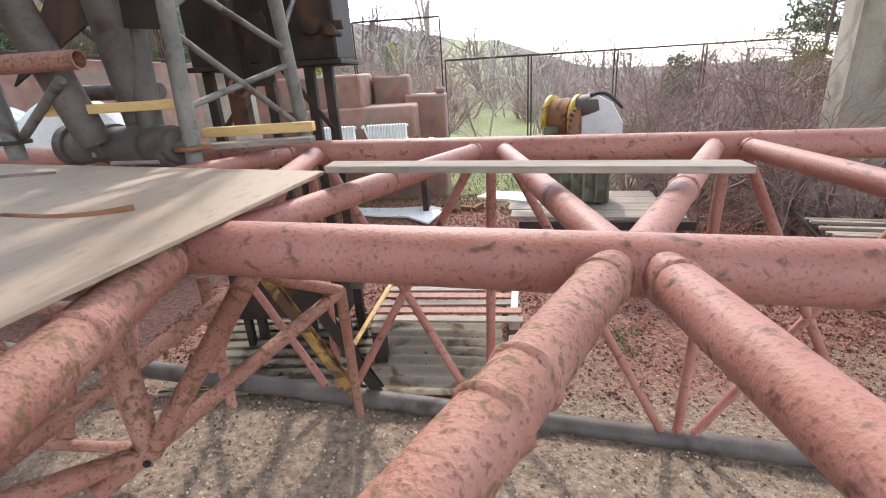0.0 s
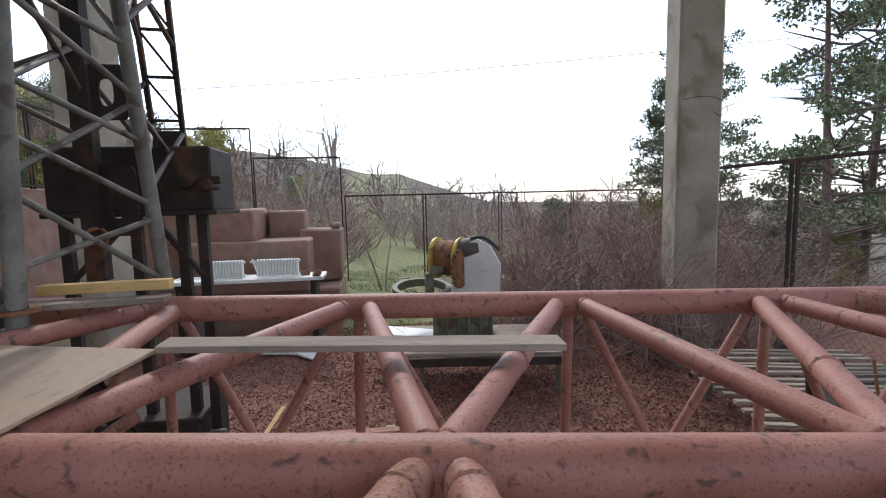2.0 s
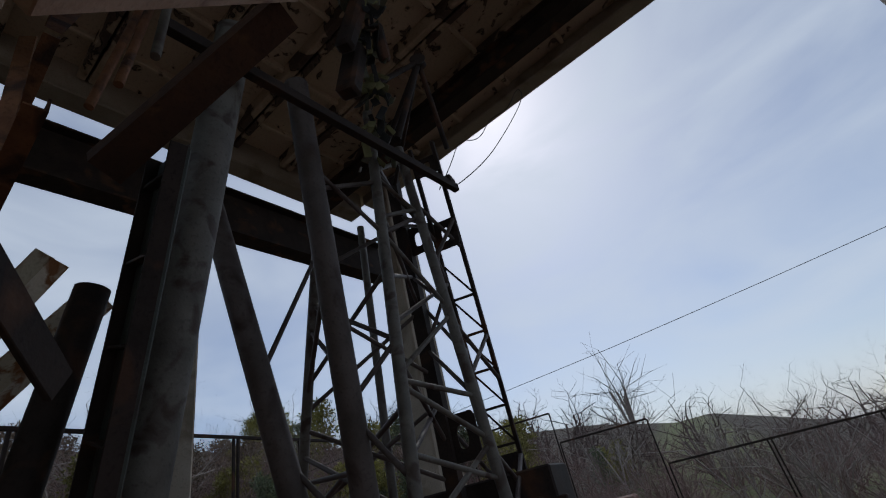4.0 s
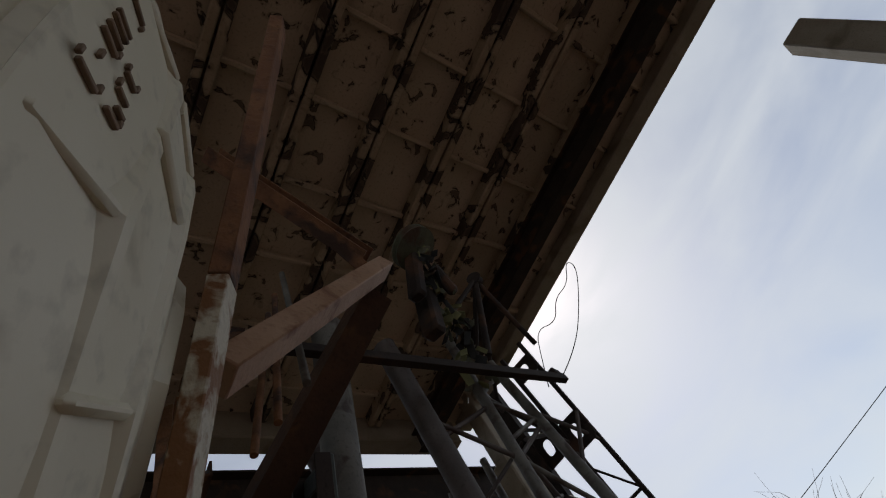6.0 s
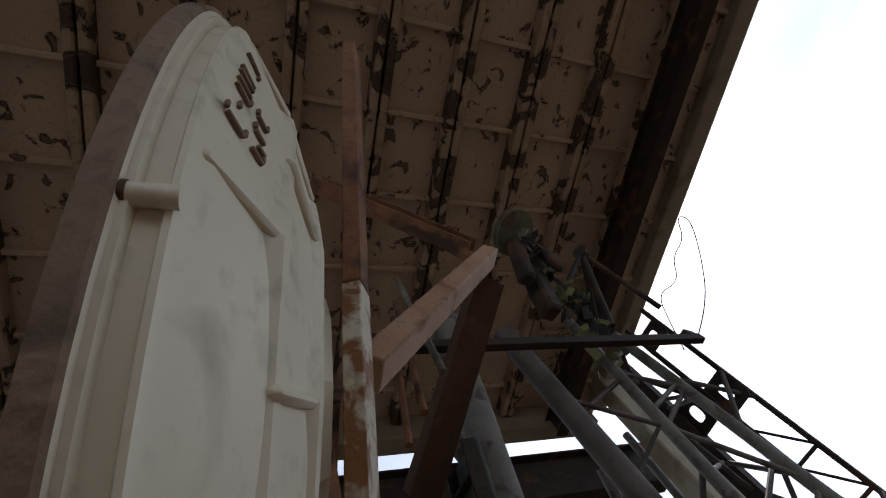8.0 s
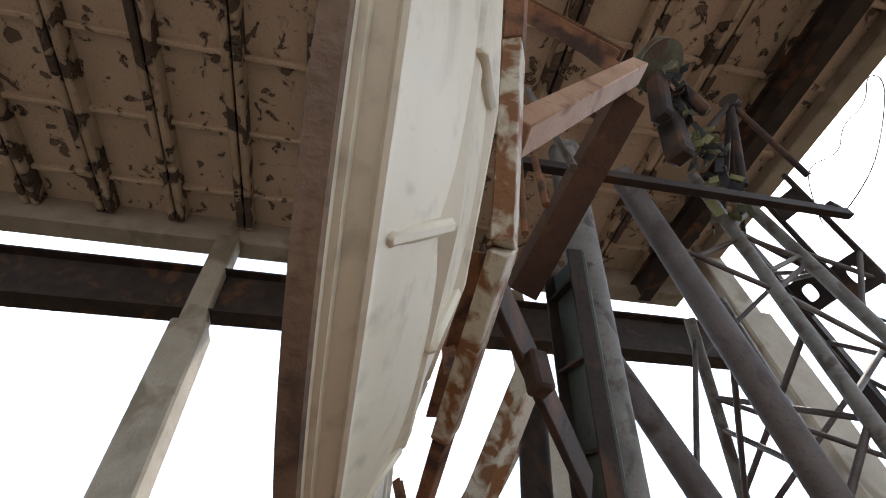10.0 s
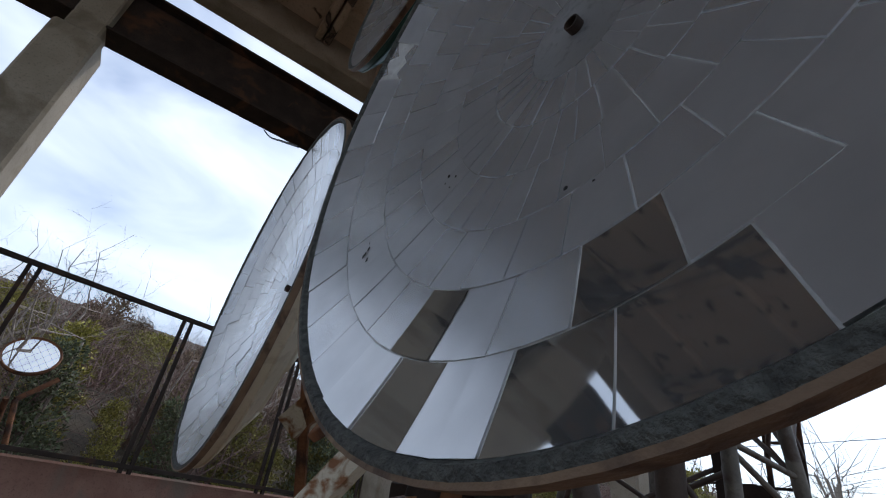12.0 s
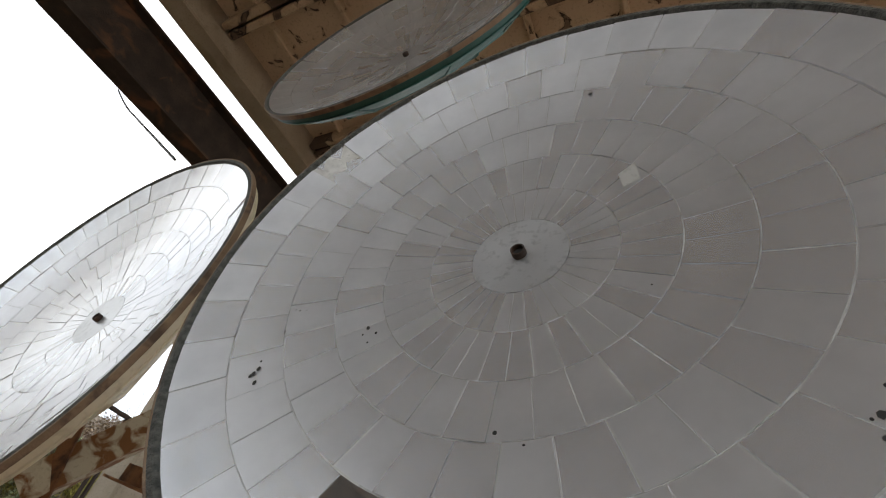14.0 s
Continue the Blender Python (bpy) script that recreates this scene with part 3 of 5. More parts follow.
def build_dish():
    d = thing("parabolic_mirror", (0, 0, 0), "round mirror of dusty grey facets in a cream metal shell", "mirror", "solar mirrors")
    part("mirror_bed", lathe([(RING[0], dish_z(RING[0]) - 0.003), *((r, dish_z(r) - 0.003) for r in RING[1:]), (R - 0.01, -0.02)], 72), BED, d, "grey backing, coloured pale to give the joints an edge glint")
    shell = part("shell", lathe([(R - 0.006, 0.0), (R + 0.008, 0.0), (R + 0.008, -0.018), (R + 0.002, -0.021), (R + 0.002, -0.027), (R - 0.010, -0.030), (R - 0.012, -0.047), (R - 0.006, -0.050), (R - 0.008, -0.055), (R - 0.020, -0.059), (R - 0.035, -0.072), (0.628, -0.124), (0.47, -0.180), (0.24, -0.215), (0, -0.221), (0, -0.205), (0.30, -0.185), (R - 0.04, -0.06), (R - 0.02, -0.02)], 96), CREAM, d, "cream painted metal back shell")
    part("rim_band", lathe([(R + 0.002, 0.004), (R + 0.014, 0.004), (R + 0.014, -0.016), (R + 0.008, -0.019)], 96), RIM_BROWN, shell, "brown rusty rim band")
    part("rim_putty", lathe([(R - 0.014, -0.012), (R - 0.005, 0.005), (R + 0.004, 0.006), (R + 0.010, 0.003)], 96), PUTTY, shell, "dark cracked putty line")
    for k in range(11):
        a = math.radians(32.73 * k - 29.8)
        c, q = math.cos(a), math.sin(a)
        part("rib", bar((0.632 * c, 0.632 * q, -0.127), ((R - 0.026) * c, (R - 0.026) * q, -0.058), 0.017, 0.018, (c * 0.5, q * 0.5, -1), 0.005), CREAM, shell)
        a = math.radians(32.73 * k - 45.5)
        c, q = math.cos(a), math.sin(a)
        part("rib", bar((0.472 * c, 0.472 * q, -0.181), (0.612 * c, 0.612 * q, -0.132), 0.018, 0.022, (c * 0.4, q * 0.4, -1), 0.007), CREAM, shell)
    part("ring_rib", lathe([(0.600, -0.130), (0.612, -0.144), (0.632, -0.137), (0.652, -0.112)], 11, pose(0, 0, 0, 0, 0, -29.8)), CREAM, shell, smooth=False)
    part("ring_rib", lathe([(0.440, -0.184), (0.452, -0.199), (0.474, -0.192), (0.496, -0.167)], 11, pose(0, 0, 0, 0, 0, -45.5)), CREAM, shell, smooth=False)
    part("ring_rib", lathe([(0.235, -0.213), (0.240, -0.234), (0.265, -0.231), (0.290, -0.204)], 11, pose(0, 0, 0, 0, 0, -34.7)), CREAM, shell, smooth=False)
    ca, sa = (R - 0.003) * math.cos(math.radians(-35.5)), (R - 0.003) * math.sin(math.radians(-35.5))
    stub = part("rim_clamp", pipe((ca, sa, -0.022), (ca, sa, -0.060), 0.010, 18), CREAM, shell, "cream stub pipe lying across the flange")
    part("clamp_end", pipe((ca, sa, -0.019), (ca, sa, -0.024), 0.011, 18), RUST, stub, "rusty open end")
    hub = part("hub_disc", lathe([(0, dish_z(0) + 0.0004), (0.1075, dish_z(0.1075) + 0.0002), (0.1075, dish_z(0.1075) - 0.004)], 48), mirror_hub, d, "plain grey centre disc")
    part("hub_tube", lathe([(0.016, dish_z(0)), (0.016, dish_z(0) + 0.018), (0.013, dish_z(0) + 0.018), (0.013, dish_z(0))], 20), DARK_STEEL, hub)
    # flat black disc in the tube, painting the shade of a deep bore
    part("hub_hole", lathe([(0, dish_z(0) + 0.006), (0.013, dish_z(0) + 0.006)], 16), BLACK, hub)
    rng = random.Random(5)
    for k, n in enumerate(COUNT):
        me = mesh_of("mirror_facet", facet_mesh(RING[k], RING[k + 1], 2 * math.pi / n), MIRROR)
        off = rng.random()
        for i in range(n):
            f = part("mirror_facet", me, None, d)
            f.matrix_basis = pose(0, 0, rng.uniform(-0.0006, 0.0006), rng.gauss(0, 0.09), rng.gauss(0, 0.09), 360 * (i + off) / n)
    return d


# backing grey kept pale: the glint of facet edges is put into its colour
BED = mat("bed_grey_with_edge_glint", (0.45, 0.45, 0.44), (0.66, 0.66, 0.64), 0.4, metal=0.1, scale=20, bump=0)
mirror_hub = mat("dull_aluminium", (0.50, 0.51, 0.52), (0.56, 0.57, 0.58), 0.36, metal=0.8, scale=8, bump=0.05)
dish = build_dish()
nx, ny, nz_ = math.sin(radians(DISH_AZ)) * math.cos(radians(DISH_EL)), -math.cos(radians(DISH_AZ)) * math.cos(radians(DISH_EL)), math.sin(radians(DISH_EL))


def dish_pose(c, spin):
    z = Vector((nx, ny, nz_))
    x = Vector((0, 0, 1)).cross(z).normalized()
    y = z.cross(x)
    m = Matrix((x, y, z)).transposed().to_4x4()
    m.translation = c
    return m @ pose(0, 0, 0, 0, 0, spin)


dish.matrix_basis = dish_pose((-0.641, -0.117, 3.287), 0)
dish_b = copy_thing(dish, dish_pose((-2.25, 0.31, 3.30), 97))
dish_c = copy_thing(dish, dish_pose((-1.427, 0.166, 4.971), 205))
tagged(dish_c, "round parabolic mirror of grey facets in a green metal shell")
for o in dish_c.children:
    if o.name.startswith("shell"):
        for q in (o, *o.children):
            if q.name.startswith(("shell", "rib", "ring_rib")):
                q.data = q.data.copy()
                q.data.materials[0] = GREEN_DARK


# flake and stains on the first mirror
dish_m = dish.matrix_basis.copy()
dish.matrix_basis = Matrix()
fl = bmesh.new()
fp = [fl.verts.new(v) for v in ((0.02, 0.0, 0.0), (0.055, 0.012, 0.004), (0.05, 0.05, 0.022), (0.012, 0.035, 0.010))]
fl.faces.new(fp)
bmesh.ops.solidify(fl, geom=fl.faces[:], thickness=0.003)
fl.transform(Matrix.Translation((0.20, 0.14, dish_z(0.25) + 0.004)))
part("peeled_flake", fl, WHITE_PAINT, dish, "peeled white flake of a facet")
rsp = random.Random(21)
for k in range(26):
    a, r = rsp.choice(((200, 0.52), (213, 0.60), (300, 0.50), (215, 0.36), (318, 0.62))) if k % 5 else (rsp.uniform(0, 360), rsp.uniform(0.2, 0.7))
    a, r = math.radians(a + rsp.gauss(0, 2.0)), r + rsp.gauss(0, 0.012)
    part("stain_spot", lathe([(0, 0.0015), (rsp.uniform(0.0015, 0.006), 0.0008)], 7, Matrix.Translation((r * math.cos(a), r * math.sin(a), dish_z(r)))), BLACK, dish)
dish.matrix_basis = dish_m

# ---- lattice mast standing on the truss ----
mast = thing("lattice_mast", (-0.9, 2.2, 1.65), "tall lattice crane mast of grey and brown steel pipes", "mast")
A0, A1 = Vector((-0.694, 2.743, 1.67)), Vector((-0.801, 2.553, 4.25))
B0, B1 = Vector((-0.966, 2.091, 1.64)), Vector((-0.858, 2.176, 4.95))
C0, C1 = Vector((-1.253, 2.235, 1.75)), Vector((-0.966, 1.537, 4.73))
D0, D1 = Vector((-1.44, 2.15, 1.758)), Vector((-1.718, 1.462, 4.6))
E0, E1 = Vector((-2.19, 2.72, 2.40)), Vector((-1.386, 2.154, 4.10))
F0, F1 = Vector((-1.56, 2.9, 2.2)), Vector((-1.50, 2.9, 4.6))
P0, P1 = Vector((-0.886, 3.69, 2.28)), Vector((-0.554, 2.531, 4.75))
S0, S1 = Vector((-1.066, 3.67, 2.28)), Vector((-0.734, 2.511, 4.75))
Q0, Q1 = Vector((-1.15, 3.0, 1.7)), Vector((-1.16, 3.0, 5.0))


EYE0 = Vector((0.33, 0.08, 2.05))


def out_by(x, y, z, k=1.17):
    """A place pushed outwards from the platform's middle."""
    return EYE0 + (Vector((x, y, z)) - EYE0) * k


def on(a, b, z):
    return a.lerp(b, (z - a.z) / (b.z - a.z))


def mpipe(name, p, q, r, material=GREY_PIPE, label="", seg=14):
    return part(name, pipe(p, q, r, seg), material, mast, label)


leg_a = mpipe("leg", A0, A1 + (A1 - A0) * 0.22, 0.036)
leg_b = mpipe("leg", B0, B1, 0.036)
mpipe("thick_leg", C0, C1, 0.068, GREY_BROWN, seg=20)
mpipe("thick_leg", D0, D1, 0.068, GREY_BROWN, seg=20)
mpipe("back_leg", E0, E1, 0.034)
mpipe("back_leg", F0, F1, 0.03)
part("back_leg", channel(Q0, Q1, 0.10, 0.08, 0.008, (0, 1, 0)), DARK_STEEL, mast)
inner_more = [(on(A0, A1, z), on(P0, P1, z + d)) for z, d in ((2.2, 0.4), (2.6, -0.3), (3.0, 0.4), (3.4, -0.3), (3.8, 0.4), (4.3, -0.3))] + [(on(A0, A1, z), on(Q0, Q1, z + d)) for z, d in ((2.9, 0.5), (3.5, 0.5), (4.1, 0.4))] + [(on(B0, B1, z), on(S0, S1, z + d)) for z, d in ((3.3, 0.5), (3.9, 0.4), (4.4, -0.3))]
web = [(on(A0, A1, 4.25), on(B0, B1, 4.02)), (on(B0, B1, 3.90), on(A0, A1, 3.48)), (on(A0, A1, 3.42), on(B0, B1, 3.02)), (on(B0, B1, 2.98), on(A0, A1, 2.90)), (on(B0, B1, 2.95), on(A0, A1, 2.66)), (on(A0, A1, 2.63), on(B0, B1, 2.25)), (on(B0, B1, 2.62), on(A0, A1, 2.44)), (on(B0, B1, 2.40), on(A0, A1, 2.12)), (on(B0, B1, 2.18), on(A0, A1, 1.72)), (on(A0, A1, 2.05), on(B0, B1, 1.88)), (on(A0, A1, 4.7), on(B0, B1, 4.4)), (on(B0, B1, 4.35), on(A0, A1, 4.2))]
for p, q in web:
    mpipe("web_bar", p, q, 0.015, seg=10)
inner = [(on(A0, A1, z), on(S0, S1, z + d)) for z, d in ((2.3, 0.35), (2.65, -0.3), (3.0, 0.35), (3.4, -0.3), (3.7, 0.35), (4.1, -0.3))]
inner += [(on(B0, B1, z), on(E0, E1, z + d)) for z, d in ((2.35, 0.5), (2.85, -0.4), (3.2, 0.5), (3.65, -0.4))]
inner += [(on(E0, E1, z), on(Q0, Q1, z + d)) for z, d in ((2.5, 0.5), (3.0, -0.5), (3.1, 0.6), (3.7, -0.5), (3.9, 0.6))]
inner += [(on(C0, C1, z), on(E0, E1, z + d)) for z, d in ((2.1, 0.5), (2.6, 0.1), (3.05, 0.5), (3.6, -0.4))]
inner += [(on(D0, D1, z), on(E0, E1, z + d)) for z, d in ((3.15, 0.85), (2.85, -0.45))]
inner += [(on(S0, S1, z), on(Q0, Q1, z + d)) for z, d in ((2.4, 0.5), (2.9, -0.4), (3.3, 0.5), (3.8, -0.4), (4.2, 0.4))]
inner += [(on(B0, B1, z), on(C0, C1, z + d)) for z, d in ((2.5, 0.35), (3.2, -0.3), (3.9, 0.3), (4.3, -0.25))]
inner += [(on(B0, B1, z), on(Q0, Q1, z + d)) for z, d in ((2.6, 0.4), (3.1, -0.35), (3.6, 0.4), (4.1, -0.35), (4.5, 0.3))]
inner += [(on(D0, D1, z), on(C0, C1, z + d)) for z, d in ((2.75, -0.5),)]
for p, q in inner + inner_more:
    mpipe("web_bar", p, q, 0.015, GREY_BROWN, seg=10)


def oval_plate(w, h, hole_w, hole_h, t):
    """An upright plate in the xz plane with an oval hole."""
    bm = bmesh.new()
    n = 28
    outer, innr = [], []
    for i in range(n):
        a = 2 * math.pi * i / n
        c, s = math.cos(a), math.sin(a)
        k = 1 / max(abs(c), abs(s))
        outer.append((c * k * w / 2, s * k * h / 2))
        innr.append((math.copysign(abs(c) ** 0.7, c) * hole_w / 2, math.copysign(abs(s) ** 0.7, s) * hole_h / 2))
    lay = []
    for y in (-t / 2, t / 2):
        lay.append(([bm.verts.new((x, y, z)) for x, z in outer], [bm.verts.new((x, y, z)) for x, z in innr]))
    for i in range(n):
        j = (i + 1) % n
        bm.faces.new((lay[0][0][i], lay[0][0][j], lay[0][1][j], lay[0][1][i]))
        bm.faces.new((lay[1][0][j], lay[1][0][i], lay[1][1][i], lay[1][1][j]))
        bm.faces.new((lay[0][0][j], lay[0][0][i], lay[1][0][i], lay[1][0][j]))
        bm.faces.new((lay[0][1][i], lay[0][1][j], lay[1][1][j], lay[1][1][i]))
    bmesh.ops.recalc_face_normals(bm, faces=bm.faces)
    return bm


for lo, hi in ((P0, P1), (S0, S1)):
    part("stringer", bar(lo, hi, 0.03, 0.03, (0, 1, 0)), DARK_STEEL, mast)
for z, hh in ((4.12, 0.24), (2.42, 0.42), (4.60, 0.16)):
    c = (on(P0, P1, z) + on(S0, S1, z)) / 2
    bm = oval_plate(0.19, hh, 0.062, hh * 0.5, 0.012)
    bm.transform(Matrix.Translation(c) @ pose(0, 0, 0, 0, 0, 4))
    part("holed_plate", bm, DARK_STEEL, mast, "dark plate with a long oval hole", smooth=False)
for k in range(5):
    z = 2.68 + 0.25 * k
    part("rung", bar(on(P0, P1, z), on(S0, S1, z), 0.018, 0.018), DARK_STEEL, mast)
    part("rung", bar(on(P0, P1, z), on(S0, S1, z + 0.25), 0.014, 0.014), DARK_STEEL, mast)
for z, hh in ((2.15, 0.4), (2.75, 0.3), (4.3, 0.26)):
    bm = oval_plate(0.22, hh, 0.075, hh * 0.5, 0.012)
    bm.transform(Matrix.Translation(on(Q0, Q1, z) + Vector((0.13, 0, 0))))
    part("holed_plate", bm, DARK_STEEL, mast, "dark plate with a long oval hole", smooth=False)
part("cross_arm", bar((-0.924, 0.683, 4.242), (-0.505, 2.66, 4.342), 0.045, 0.060), DARK_STEEL, mast, "dark flat cross arm")
part("cross_arm_end", block((0.05, 0.10, 0.05), Matrix.Translation((-0.52, 2.60, 4.385)), 0.006), DARK_STEEL, mast)
# gusset plates low on the legs
gp = bmesh.new()
gpts = [out_by(-1.55, 1.97, 2.02), out_by(-1.18, 1.90, 2.38), out_by(-0.78, 1.79, 2.38), out_by(-0.76, 1.78, 2.16), out_by(-1.10, 1.86, 2.20)]
f1 = [gp.verts.new(p) for p in gpts]
f2 = [gp.verts.new((p[0] + 0.003, p[1] + 0.014, p[2])) for p in gpts]
gp.faces.new(f1), gp.faces.new(f2[::-1])
for i in range(5):
    gp.faces.new((f1[i - 1], f1[i], f2[i], f2[i - 1]))
bmesh.ops.recalc_face_normals(gp, faces=gp.faces)
part("gusset", gp, DARK_STEEL, mast, smooth=False)
# hinge barrel
hx = (out_by(-0.80, 1.80, 1.775) - out_by(-1.42, 2.02, 1.775)).normalized()
HB = out_by(-1.42, 2.02, 1.775)
hinge = mpipe("hinge_barrel", HB, HB + hx * 0.70, 0.088, GREY_BROWN, "thick hinge barrel", 24)
for d0, rr, ln in ((0.0, 0.103, 0.06), (0.30, 0.10, 0.035), (0.51, 0.105, 0.07), (0.70, 0.072, 0.035), (0.735, 0.033, 0.06)):
    part("collar", tube(bmesh.new(), HB + hx * d0, HB + hx * (d0 + ln), rr, 24), GREY_BROWN, hinge)
mpipe("hinge_link", HB + hx * 0.58 + Vector((0, 0, 0.02)), HB + hx * 0.58 + Vector((0.0, 0.07, 0.64)), 0.052, GREY_BROWN)
mpipe("tie", out_by(-1.30, 1.98, 1.98), out_by(-0.92, 1.92, 1.97), 0.035, GREY_BROWN)
part("clamp", lathe([(0.04, -0.008), (0.075, -0.008), (0.075, 0.008), (0.04, 0.008)], 20, Matrix.Translation((-0.963, 2.093, 1.72))), RUST, mast)
mpipe("guard_pipe", (-1.80, 2.12, 1.70), (-1.85, 2.15, 2.55), 0.036, GREY_PIPE)
part("clamp", lathe([(0.04, -0.008), (0.07, -0.008), (0.07, 0.008), (0.04, 0.008)], 20, Matrix.Translation((-1.80, 2.12, 1.78))), DARK_STEEL, mast)
mpipe("brace_pipe", (-1.76, 2.14, 1.80), (-1.38, 2.00, 2.02), 0.02, GREY_PIPE)
single("red_pipe", hollow((-2.6, 1.95, 2.08), (-1.18, 1.88, 2.08), 0.035, 0.006), PINK_WORN, "rusty pink pipe resting on the mast legs", "pipe")
# head of the mast: pulley, hoist and frame
head = thing("hoist_head", (-0.42, 1.55, 4.9), "dark hoist with a pulley and ragged webbing on the mast", "hoist")
pm = Matrix.Translation((-0.40, 1.52, 5.11)) @ pose(0, 0, 0, 12, -12, 0)
part("pulley", lathe([(0.0, -0.03), (0.16, -0.03), (0.16, -0.018), (0.135, 0.0), (0.16, 0.018), (0.16, 0.03), (0.05, 0.03), (0.05, 0.05), (0.0, 0.05)], 32, pm), OLIVE, head, "olive grooved pulley wheel")
part("pulley_cover", lathe([(0.0, 0.055), (0.10, 0.055), (0.13, 0.035)], 24, pm), DARK_STEEL, head)
for k, (p, q, w, h) in enumerate((((-0.56, 1.47, 4.66), (-0.45, 1.53, 5.06), 0.11, 0.09), ((-0.66, 1.60, 4.48), (-0.58, 1.64, 4.86), 0.13, 0.11), ((-0.44, 1.72, 4.72), (-0.43, 1.68, 5.02), 0.07, 0.07))):
    part("hoist_body", bar(p, q, w, h, (0, 1, 0.2), 0.02), DARK_STEEL, head)
rngw = random.Random(3)
for k in range(90):
    f = rngw.random() ** 1.2
    a = Vector((-0.42 - 0.36 * f + rngw.gauss(0, 0.05), 1.52 + 0.62 * f + rngw.gauss(0, 0.04), 5.04 - 0.62 * f + rngw.gauss(0, 0.05)))
    e = a + Vector((rngw.uniform(-0.06, 0.07), rngw.uniform(-0.06, 0.06), -rngw.uniform(0.03, 0.12)))
    part("webbing", bar(a, e, rngw.uniform(0.025, 0.055), 0.006, (rngw.gauss(0, 0.5), 1, 0.3), 0.002), (OLIVE, CABLE, KHAKI)[k % 3], head)
apex = Vector((-0.41, 2.27, 5.27))
for q, r in (((-0.49, 2.66, 4.72), 0.02), ((-0.95, 2.5, 4.85), 0.02), ((-0.68, 2.2, 4.6), 0.025), ((-0.66, 1.92, 4.85), 0.02), ((-1.16, 3.0, 4.9), 0.018)):
    mpipe("head_bar", apex, q, r, DARK_STEEL)
part("sheave", lathe([(0, -0.03), (0.06, -0.03), (0.045, 0), (0.06, 0.03), (0, 0.03)], 20, Matrix.Translation(apex) @ pose(0, 0, 0, 90, 0, 20)), DARK_STEEL, mast)

# ---- timber by the mast ----
single("timber_beam", bar((-1.05, 2.36, 1.755), (-0.52, 2.40, 1.755), 0.06, 0.045), NEW_WOOD, "short yellow sawn timber lying across the truss pipes", "timber", smooth=False)
single("timber_beam", bar((-1.6, 2.10, 1.90), (-1.0, 2.16, 1.90), 0.05, 0.04), NEW_WOOD, "yellow sawn timber tucked behind the mast leg", "timber", smooth=False)
single("grey_board", bar((-1.5, 2.22, 1.70), (-0.50, 2.30, 1.705), 0.10, 0.025), WOOD, "grey weathered board under the yellow timber", "board", smooth=False)
for k, (p, q) in enumerate((((-1.62, 1.46), (-1.18, 1.62)), ((-1.05, 1.72), (-0.90, 1.76)))):
    single("stick", pipe((*p, ZC + RC + 0.055 + 0.0 * k), (*q, ZC + RC + 0.045), 0.008, 8), BARK, "dry brown stick on the plywood", "stick")
curve_tube("rope_end", [(-0.85, 1.10, 1.70), (-0.72, 1.07, 1.697), (-0.60, 1.09, 1.697), (-0.55, 1.13, 1.70)], 0.009, RUST, "short piece of rusty cable on the plywood", "cable")

# ---- dark machine box behind the truss ----
mbox = thing("machine_box", (-1.0, 3.25, 1.1), "dark brown steel machine box on channel legs", "machine")
part("body", block((0.95, 0.45, 0.40), Matrix.Translation((-1.05, 3.43, 2.28)), 0.012), DARK_STEEL, mbox, smooth=False)
part("shelf", block((1.0, 0.5, 0.03), Matrix.Translation((-1.05, 3.43, 2.07)), 0.004), DARK_STEEL, mbox, smooth=False)
for dx in (-0.66, -0.78, -1.05, -1.45):
    part("leg", channel((dx, 3.25, 0.0), (dx, 3.25, 2.06), 0.06, 0.05, 0.006, (0, 1, 0)), DARK_STEEL, mbox)
part("brace", bar((-0.66, 3.24, 1.65), (-0.95, 3.24, 2.04), 0.03, 0.04, (0, 1, 0)), DARK_STEEL, mbox)
part("brace", bar((-1.45, 3.24, 1.65), (-1.08, 3.24, 2.04), 0.03, 0.04, (0, 1, 0)), DARK_STEEL, mbox)
part("shaft_end", pipe((-0.70, 3.30, 2.27), (-0.70, 3.14, 2.27), 0.045, 18), DARK_STEEL, mbox)
part("shaft_end", pipe((-0.58, 3.30, 2.24), (-0.58, 3.10, 2.24), 0.03, 16), DARK_STEEL, mbox)
part("clip", block((0.10, 0.05, 0.05), Matrix.Translation((-0.56, 3.18, 2.27)), 0.008), DARK_STEEL, mbox)
ring_m = Matrix.Translation((-1.12, 2.95, 1.95)) @ pose(0, 0, 0, 80, 0, 30)
single("iron_ring", lathe([(0.05, -0.008), (0.06, 0), (0.05, 0.008), (0.04, 0), (0.05, -0.008)], 24, ring_m), RUST, "rusty iron ring hanging on the mast bracing", "ring")

# ---- stand behind the mirrors ----
stand = thing("mirror_stand", (-1.48, 1.3, 0), "dark steel stand with rusty arms that carries the mirrors", "stand")
part("post", pipe((-2.27, 1.355, -0.1), (-0.92, 1.044, 4.6), 0.085, 28), GREY_PIPE, stand)
part("post", pipe((-1.95, 0.62, -0.1), (-1.50, 0.91, 3.35), 0.06, 24), DARK_STEEL, stand)
part("web_plate", bar((-1.02, 0.86, 3.70), (-1.46, 1.00, 2.35), 0.26, 0.03, (0.3, 1, 0.1), 0.006), GREEN_STEEL, stand, "dark green stiffened plate", smooth=False)
for k in range(5):
    c = Vector((-1.02, 0.83, 3.70)).lerp(Vector((-1.46, 0.97, 2.35)), 0.08 + 0.21 * k)
    side = Vector((0.915, -0.242, -0.323)) * 0.115
    part("stiffener", bar(c - side, c + side, 0.045, 0.012, (0.3, -0.1, 1), 0.002), DARK_STEEL, stand)
